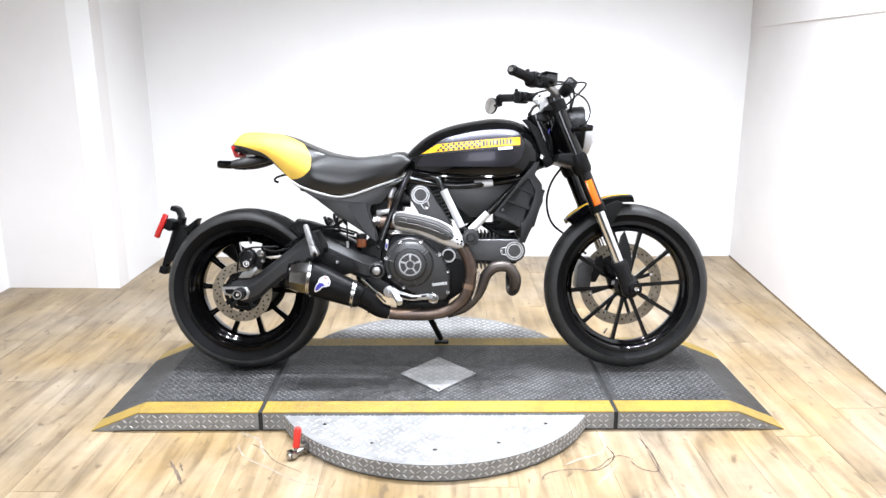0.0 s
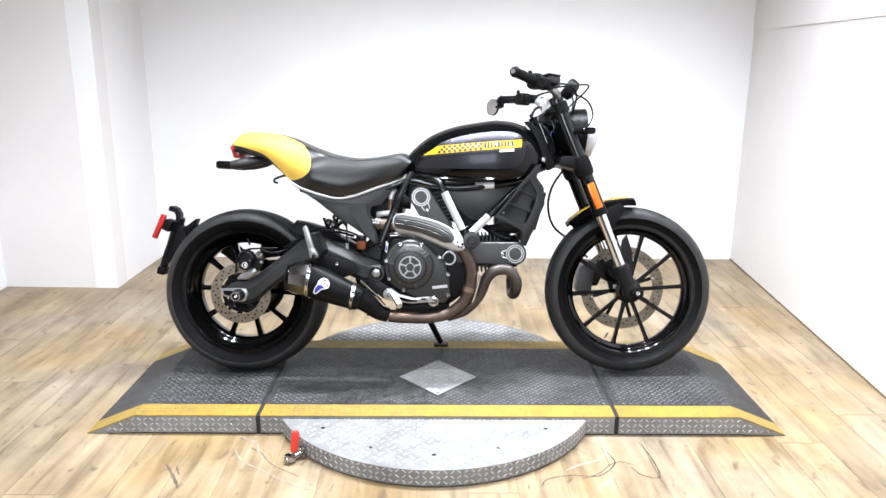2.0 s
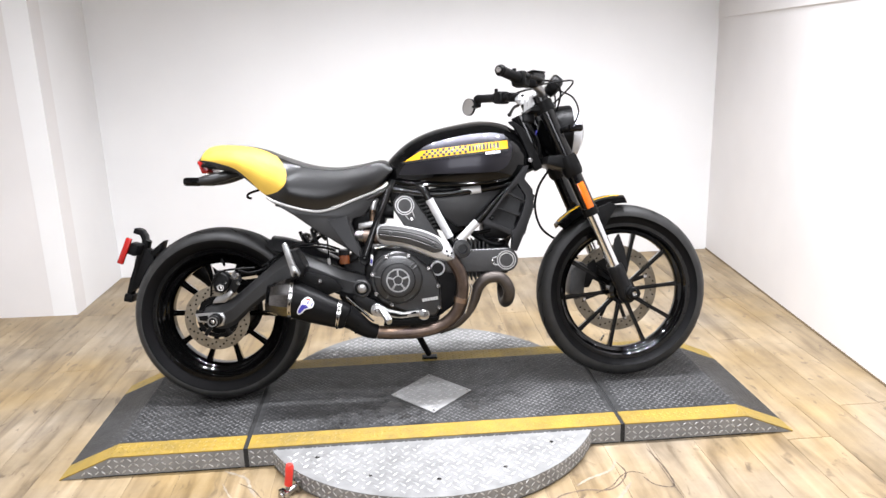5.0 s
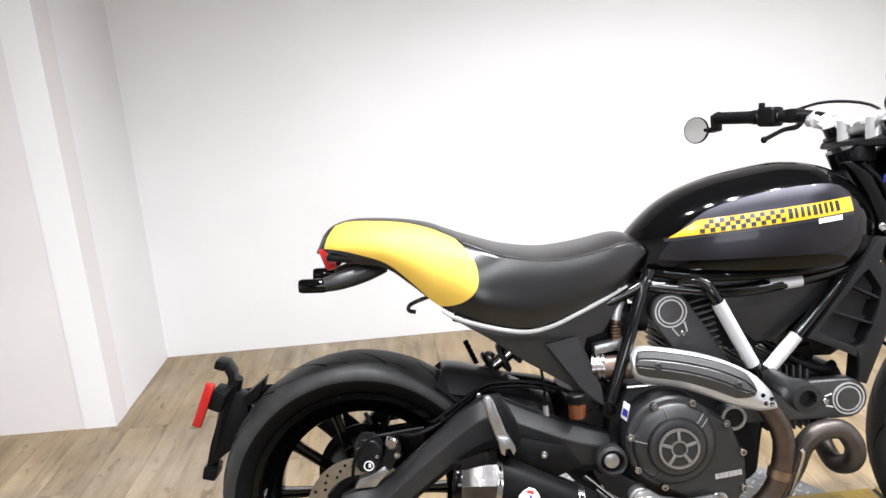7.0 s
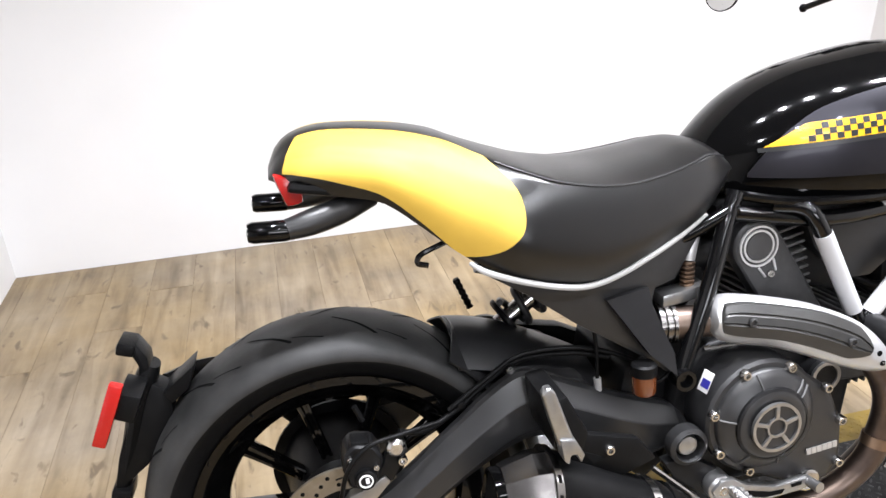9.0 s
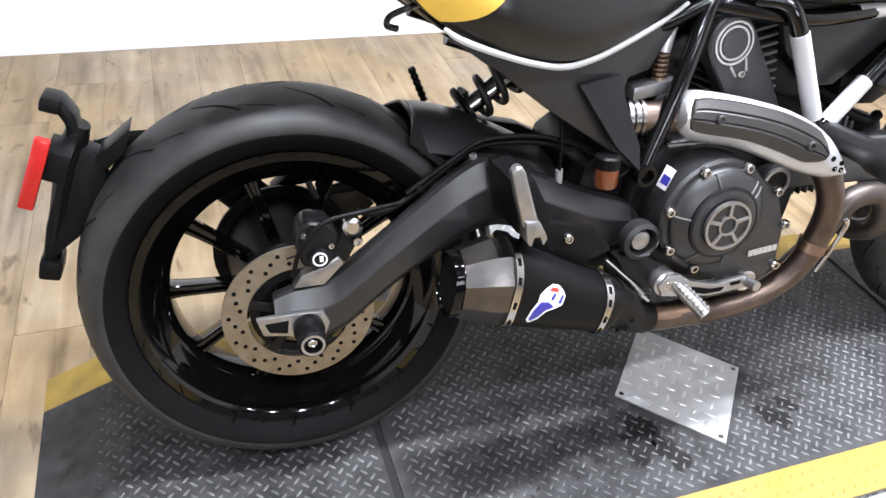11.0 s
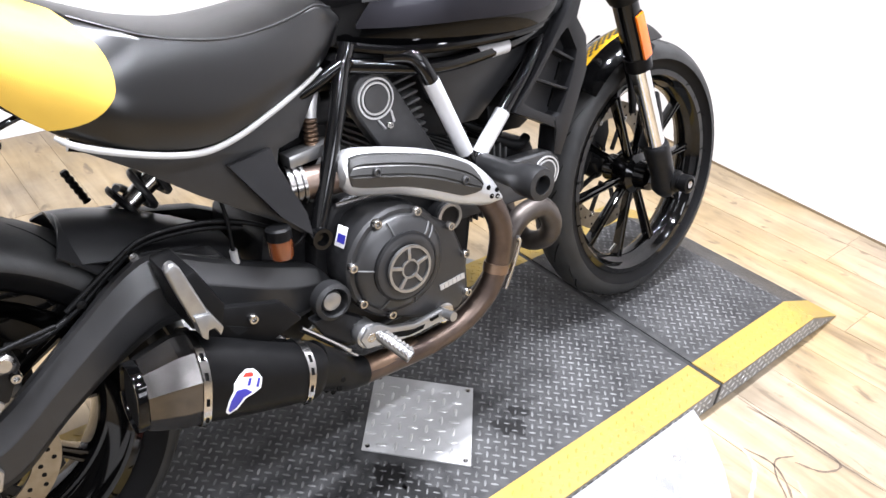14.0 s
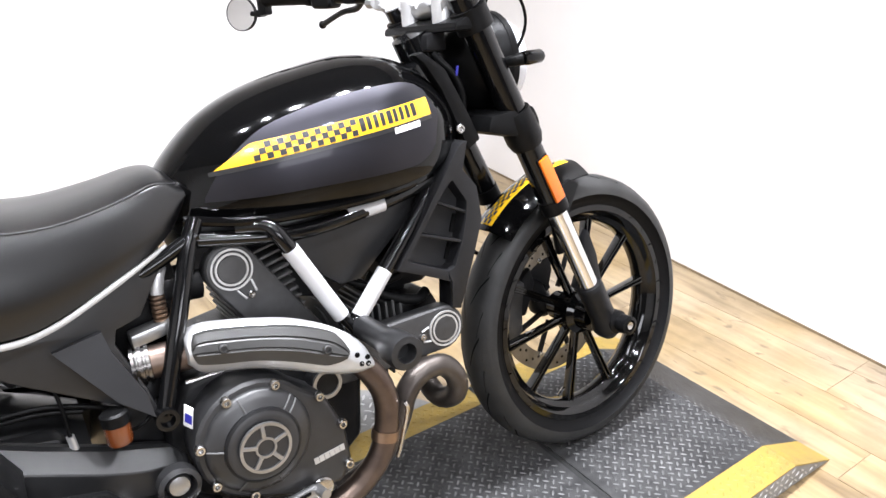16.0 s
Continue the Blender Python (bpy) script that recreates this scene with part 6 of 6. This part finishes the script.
part("instrument_glass", lathe([(0.034, 0.017), (0.032, 0.020), (0.001, 0.0205)], (0.500, -0.040, 1.082), (-0.8, 0, 0.6), 32), GLOSS, bike)
for s in (-1, 1):
    sig = part("front_turn_signal", tube([(0.510, s * 0.09, 0.916), (0.522, s * 0.125, 0.920), (0.537, s * 0.136, 0.922)], [0.008, 0.010, 0.012], 12, 4), SATIN, bike, "black plastic turn signal")
    part("signal_tip", lathe([(0.0125, 0), (0.0135, 0.008), (0.0125, 0.04), (0.009, 0.045), (0.001, 0.043)], (0.537, s * 0.136, 0.922), (1, 0, 0), 14), GLOSS, sig)

# handlebar with controls
HB = [(0.272, 0.390, 1.090), (0.318, 0.315, 1.085), (0.358, 0.25, 1.078), (0.402, 0.195, 1.070), (0.438, 0.14, 1.052), (0.442, 0.07, 1.030), (0.428, 0.0, 1.026)]
bar = part("handlebar", tube([(x, -y, z) for x, y, z in HB] + HB[-2::-1], [0.011, 0.011, 0.011, 0.0135, 0.0155, 0.017, 0.017, 0.017, 0.0155, 0.0135, 0.011, 0.011, 0.011], 14), ALU, bike, "wide silver aluminium handlebar")
for s in (-1, 1):
    a, b = Vector((0.269, s * 0.396, 1.092)), Vector((0.338, s * 0.286, 1.081))
    d = (b - a).normalized()
    g = part("grip", lathe([(0.015, 0), (0.0185, 0.003), (0.0165, 0.012), (0.0165, 0.105), (0.019, 0.112), (0.019, 0.122), (0.012, 0.126)], a, d, 20), RUBBER, bar, "black rubber grip")
    part("bar_end", lathe([(0.0145, 0.0), (0.0155, -0.006), (0.013, -0.009), (0.001, -0.009)], a, d, 16), SATIN, bar)
    part("bar_end_screw", lathe([(0.0095, -0.008), (0.0090, -0.012), (0.001, -0.0125)], a, d, 14), STEEL, bar)
    c = a.lerp(b, 1.2)
    part("switch_block", block(Matrix.Translation(c) @ d.to_track_quat("X", "Z").to_matrix().to_4x4(), 0.05, 0.05, 0.05, 0.012, segments=3), SATIN, bar, "black switch housing")
    part("switch_knob", block(Matrix.Translation(c + Vector((-0.02, 0, 0.03))), 0.014, 0.014, 0.014, 0.004), SATIN, bar)
    m = a.lerp(b, 1.62)
    part("lever_mount", block(Matrix.Translation(m + Vector((0.012, 0, 0))) @ d.to_track_quat("X", "Z").to_matrix().to_4x4(), 0.03, 0.05, 0.036, 0.008), SATIN, bar)
    lv = [m + Vector((0.035, 0, -0.004)), a.lerp(b, 1.2) + Vector((0.068, 0, -0.030)), a.lerp(b, 0.72) + Vector((0.090, s * 0.0, -0.040)), a.lerp(b, 0.16) + Vector((0.122, 0.035, -0.066))] if s > 0 else \
         [m + Vector((0.035, 0, 0.0)), a.lerp(b, 1.2) + Vector((0.070, 0, -0.004)), a.lerp(b, 0.72) + Vector((0.078, 0, -0.010)), a.lerp(b, 0.32) + Vector((0.072, 0, -0.014))]
    part("hand_lever", tube(lv, [0.008, 0.007, 0.006, 0.0065], 10, 5), SATIN, bar)
    part("lever_ball", lathe([(0.002, -0.009), (0.008, -0.005), (0.0095, 0), (0.008, 0.005), (0.002, 0.009)], lv[-1], d, 12), SATIN, bar)
    part("bar_riser", tube([(0.426, s * 0.055, 1.00), (0.428, s * 0.055, 1.046)], 0.019, 16, 1), SILVER, bar)
mc = part("master_cylinder", block(pose(0.412, -0.205, 1.084, 0, 6, 20), 0.046, 0.054, 0.040, 0.008, segments=3), COVER, bike, "dark square brake fluid reservoir")
part("reservoir_lid", block(pose(0.411, -0.205, 1.107, 0, 6, 20), 0.049, 0.057, 0.006, 0.003), SATIN, mc)
mir = part("mirror", lathe([(0.012, -0.012), (0.028, -0.010), (0.036, -0.004), (0.037, 0.003), (0.0355, 0.005), (0.001, 0.005)], (0.238, 0.468, 1.067), (-0.78, -0.63, 0.05), 36), SATIN, bike, "round bar-end mirror")
part("mirror_glass", lathe([(0.0350, 0.005), (0.0345, 0.0065), (0.001, 0.007)], (0.238, 0.468, 1.067), (-0.78, -0.63, 0.05), 36), MIRROR, mir, "mirror glass")
part("mirror_rim", ring_lathe([(0.0366, 0.001), (0.0366, 0.0070), (0.0352, 0.0074), (0.0350, 0.001)], (0.238, 0.468, 1.067), (-0.78, -0.63, 0.05), 40), SATIN, mir)
part("mirror_stem", tube([(0.268, 0.402, 1.066), (0.262, 0.415, 1.062), (0.250, 0.440, 1.065)], 0.0055, 10, 4), SATIN, mir)
part("mirror_clamp", block(pose(0.267, 0.400, 1.080, 0, 0, -60), 0.022, 0.026, 0.046, 0.006), SATIN, mir)
part("mirror_joint", block(pose(0.262, 0.414, 1.063, 0, 0, -60), 0.020, 0.016, 0.016, 0.004), SATIN, mir)
part("bar_wrap", tube([(0.366, 0.240, 1.077), (0.402, 0.195, 1.070), (0.424, 0.166, 1.061), (0.438, 0.14, 1.052)], 0.0165, 14, 4), SATIN, bar)

rng = random.Random(11)
wrap = [(0.412, 0.178, 1.060), (0.432, 0.150, 1.048), (0.440, 0.115, 1.040), (0.440, 0.070, 1.036), (0.438, 0.020, 1.034), (0.436, -0.030, 1.034), (0.436, -0.075, 1.036)]
path = [tuple(c + rng.uniform(-0.004, 0.004) for c in p) for p in spline(wrap, 4)]
bm = tube(path, [rng.uniform(0.016, 0.025) for p in path], 14, 1)
for v in bm.verts:
    v.co += Vector((rng.uniform(-1, 1), rng.uniform(-1, 1), rng.uniform(-1, 1))) * 0.0025
part("plastic_wrap", bm, WRAPM, bar, "crumpled white protective wrap round the bar clamp", smooth=20)

# cables and hoses at the front
tubing("cable", [(0.40, -0.19, 1.075), (0.47, -0.15, 1.085), (0.52, -0.08, 1.06), (0.51, -0.05, 0.99), (0.48, -0.04, 0.92)], 0.0036, False, SATIN)
tubing("cable", [(0.38, -0.22, 1.06), (0.48, -0.18, 1.075), (0.56, -0.11, 1.085), (0.52, -0.05, 1.035), (0.48, 0.02, 1.00)], 0.003, False, SATIN)
tubing("cable", [(0.37, 0.24, 1.08), (0.46, 0.19, 1.10), (0.53, 0.10, 1.07), (0.52, 0.05, 0.98)], 0.0036, False, SATIN)
tubing("brake_hose", [(0.50, -0.13, 1.055), (0.555, -0.115, 1.03), (0.578, -0.10, 0.98), (0.555, -0.085, 0.93), (0.50, -0.06, 0.90)], 0.003, False, SATIN)
tubing("brake_hose", [(0.50, 0.05, 0.79), (0.455, 0.06, 0.72), (0.44, 0.065, 0.64), (0.465, 0.07, 0.56), (0.54, 0.075, 0.50), (0.60, 0.075, 0.44)], 0.0045, False, SATIN)
tubing("wiring", [(0.40, -0.05, 0.95), (0.43, -0.075, 0.90), (0.44, -0.07, 0.84), (0.41, -0.06, 0.79)], 0.006, False, SATIN)
part("wire_connector", block(pose(0.430, -0.078, 0.915, 0, 15, 0), 0.004, 0.004, 0.018, 0.001), DECALB, bike)

# oil cooler shroud
sh_out = [(0.218, 0.606), (0.270, 0.582), (0.324, 0.555), (0.318, 0.506), (0.336, 0.500), (0.374, 0.585), (0.402, 0.655), (0.398, 0.716), (0.372, 0.752), (0.388, 0.800), (0.372, 0.796), (0.335, 0.752), (0.282, 0.684)]
sh_in = [(0.240, 0.618), (0.272, 0.600), (0.318, 0.578), (0.326, 0.578), (0.334, 0.582), (0.354, 0.622), (0.368, 0.662), (0.374, 0.694), (0.352, 0.732), (0.350, 0.736), (0.346, 0.737), (0.332, 0.726), (0.292, 0.680)]


def rimmed_tray(outer, inner, front, floor):
    """A plate with a raised rim round a sunk field."""
    b = bmesh.new()
    rows = [[b.verts.new((x, y, z)) for x, z in pts] for pts, y in ((outer, floor), (outer, front), (inner, front), (inner, floor + (front - floor) * 0.25))]
    n = len(outer)
    for p, q in zip(rows, rows[1:]):
        for i in range(n):
            b.faces.new((p[i], p[(i + 1) % n], q[(i + 1) % n], q[i]))
    b.faces.new(rows[0][::-1])
    b.faces.new(rows[-1])
    bmesh.ops.recalc_face_normals(b, faces=b.faces)
    return bevel_all(b, 0.0035, 2, 40)


for s in (-1, 1):
    shroud = part("cooler_shroud", rimmed_tray(sh_out, sh_in, s * 0.150, s * 0.104), SHROUD, bike, "dark grey plastic cooler shroud with two shelves")
    for p, q in (((0.268, 0.658), (0.358, 0.622)), ((0.312, 0.706), (0.376, 0.672))):
        d = Vector((q[0] - p[0], q[1] - p[1]))
        part("shroud_shelf", block(Matrix.Translation(((p[0] + q[0]) / 2, s * 0.131, (p[1] + q[1]) / 2)) @ Matrix.Rotation(-math.atan2(d.y, d.x), 4, "Y"), d.length, 0.032, 0.005, 0.0015), SHROUD, shroud)
    for (x0, z0), (x1, z1) in (((0.336, 0.588), (0.350, 0.622)), ((0.354, 0.636), (0.366, 0.668))):
        d = Vector((x1 - x0, z1 - z0))
        part("shroud_slot", block(Matrix.Translation(((x0 + x1) / 2, s * 0.1178, (z0 + z1) / 2)) @ Matrix.Rotation(-math.atan2(d.y, d.x), 4, "Y"), d.length, 0.004, 0.010, 0), GROOVE, shroud)
    part("shroud_bolt", bolt(0.256, s * 0.117, 0.622, 0.008, 0.008, side=s), FRAMEM, shroud)
part("oil_cooler", prism([(0.36, 0.56), (0.40, 0.70), (0.415, 0.695), (0.375, 0.555)], -0.10, 0.10, 0.003), CAST, bike)
part("horn", lathe([(0.035, -0.01), (0.04, 0), (0.035, 0.02), (0.001, 0.022)], (0.25, -0.02, 0.545), (0, -1, 0), 24), CAST, bike)
tubing("hose", [(0.17, -0.07, 0.58), (0.22, -0.09, 0.545), (0.27, -0.10, 0.525), (0.30, -0.09, 0.53)], 0.010, False, SATIN)
tubing("hose", [(0.14, -0.06, 0.60), (0.19, -0.085, 0.57), (0.25, -0.09, 0.575)], 0.007, False, SATIN)
tubing("cable", [(-0.01, -0.115, 0.545), (0.03, -0.135, 0.51), (0.065, -0.14, 0.48), (0.085, -0.135, 0.44)], 0.004, False, STEEL)
# crash slider at the frame joint
part("frame_slider", lathe([(0.018, 0), (0.020, -0.01), (0.0215, -0.100), (0.028, -0.118), (0.0295, -0.152), (0.027, -0.162), (0.0165, -0.163), (0.0145, -0.140), (0.0005, -0.140)], (0.135, -0.143, 0.532), (0, 1, 0), 28), COVER, bike, "black crash slider on the frame joint")

# ---- floor planks ----
PW, PL = 0.152, 1.22
mesh_cache = {}


def plank_mesh(length):
    key = round(length, 3)
    if key not in mesh_cache:
        b = bmesh.new()
        w, g = PW / 2 - 0.0003, 0.0005
        lo = [b.verts.new((x, y, -0.004)) for x, y in ((-w, 0), (w, 0), (w, length - 0.0012), (-w, length - 0.0012))]
        hi = [b.verts.new((x, y, 0)) for x, y in ((-w + g, g), (w - g, g), (w - g, length - 0.0012 - g), (-w + g, length - 0.0012 - g))]
        b.faces.new(hi)
        for i in range(4):
            b.faces.new((lo[i], lo[(i + 1) % 4], hi[(i + 1) % 4], hi[i]))
        me = bpy.data.meshes.new("plank")
        b.to_mesh(me)
        b.free()
        me.materials.append(WOOD)
        mesh_cache[key] = me
    return mesh_cache[key]


rng = random.Random(5)
for col in range(-18, 14):
    x = col * PW + 0.04
    y = -4.2 + rng.uniform(-1.0, 0)
    while y < BACK:
        ya, yb = max(y, -4.15), min(y + PL, BACK)
        if yb - ya > 0.02 and -2.8 < x < 2.02:
            ob = new("plank", plank_mesh(yb - ya))
            ob.parent = FLOOR
            ob.location = (x, ya, 0.0)
        y += PL

# scratches torn into the floor
def scuff(pts, width, mat=None):
    bm = bmesh.new()
    path = spline(pts, 5)
    rows = []
    for i, p in enumerate(path):
        a, b = path[max(0, i - 1)], path[min(len(path) - 1, i + 1)]
        d = Vector((b - a).tolist()).normalized()
        w = width * (0.35 + 0.65 * abs(math.sin(i * 1.9 + 0.6))) * min(1, 0.3 + i / 3, 0.3 + (len(path) - 1 - i) / 3)
        rows.append([bm.verts.new((p[0] - s * d.y * w, p[1] + s * d.x * w, 0.0009)) for s in (-1, 1)])
    for a, b in zip(rows, rows[1:]):
        bm.faces.new((a[0], a[1], b[1], b[0]))
    return tagged(part("floor_scuff", bm, mat or SCUFF, smooth=0), "pale worn scratch rubbed into the vinyl planks" if mat else "thin grey-brown scratch torn into the vinyl planks", "scratch", "floor scratches")


SCUFF = material("scratch_grey_brown", (0.12, 0.085, 0.06), 0.7, vary=0.3, scale=40)
PALE = material("pale_worn_vinyl", (0.30, 0.25, 0.185), 0.6, vary=0.2, scale=30)
scuff([(0.34, -0.592), (0.364, -0.549), (0.441, -0.526), (0.526, -0.53), (0.592, -0.456), (0.583, -0.383)], 0.0032)
scuff([(0.638, -0.474), (0.662, -0.524), (0.714, -0.535), (0.720, -0.431), (0.705, -0.318)], 0.0032)
scuff([(0.714, -0.285), (0.712, -0.478), (0.719, -0.638)], 0.0018)
scuff([(0.652, -0.464), (0.61, -0.445), (0.57, -0.469), (0.532, -0.514), (0.472, -0.546)], 0.0025)
scuff([(-0.836, -0.467), (-0.784, -0.549), (-0.753, -0.606)], 0.0065)
scuff([(-0.800, -0.48), (-0.775, -0.53)], 0.005)
scuff([(0.587, -0.368), (0.560, -0.42), (0.528, -0.443), (0.470, -0.47), (0.429, -0.500)], 0.006, PALE)
scuff([(0.594, -0.502), (0.55, -0.56), (0.508, -0.611)], 0.007, PALE)
scuff([(-0.651, -0.355), (-0.603, -0.444), (-0.519, -0.507), (-0.414, -0.586), (-0.321, -0.623)], 0.0035, PALE)
scuff([(-0.658, -0.283), (-0.585, -0.331), (-0.560, -0.39), (-0.534, -0.444)], 0.006, PALE)
scuff([(-0.60, -0.36), (-0.55, -0.40), (-0.50, -0.47), (-0.40, -0.54)], 0.002)
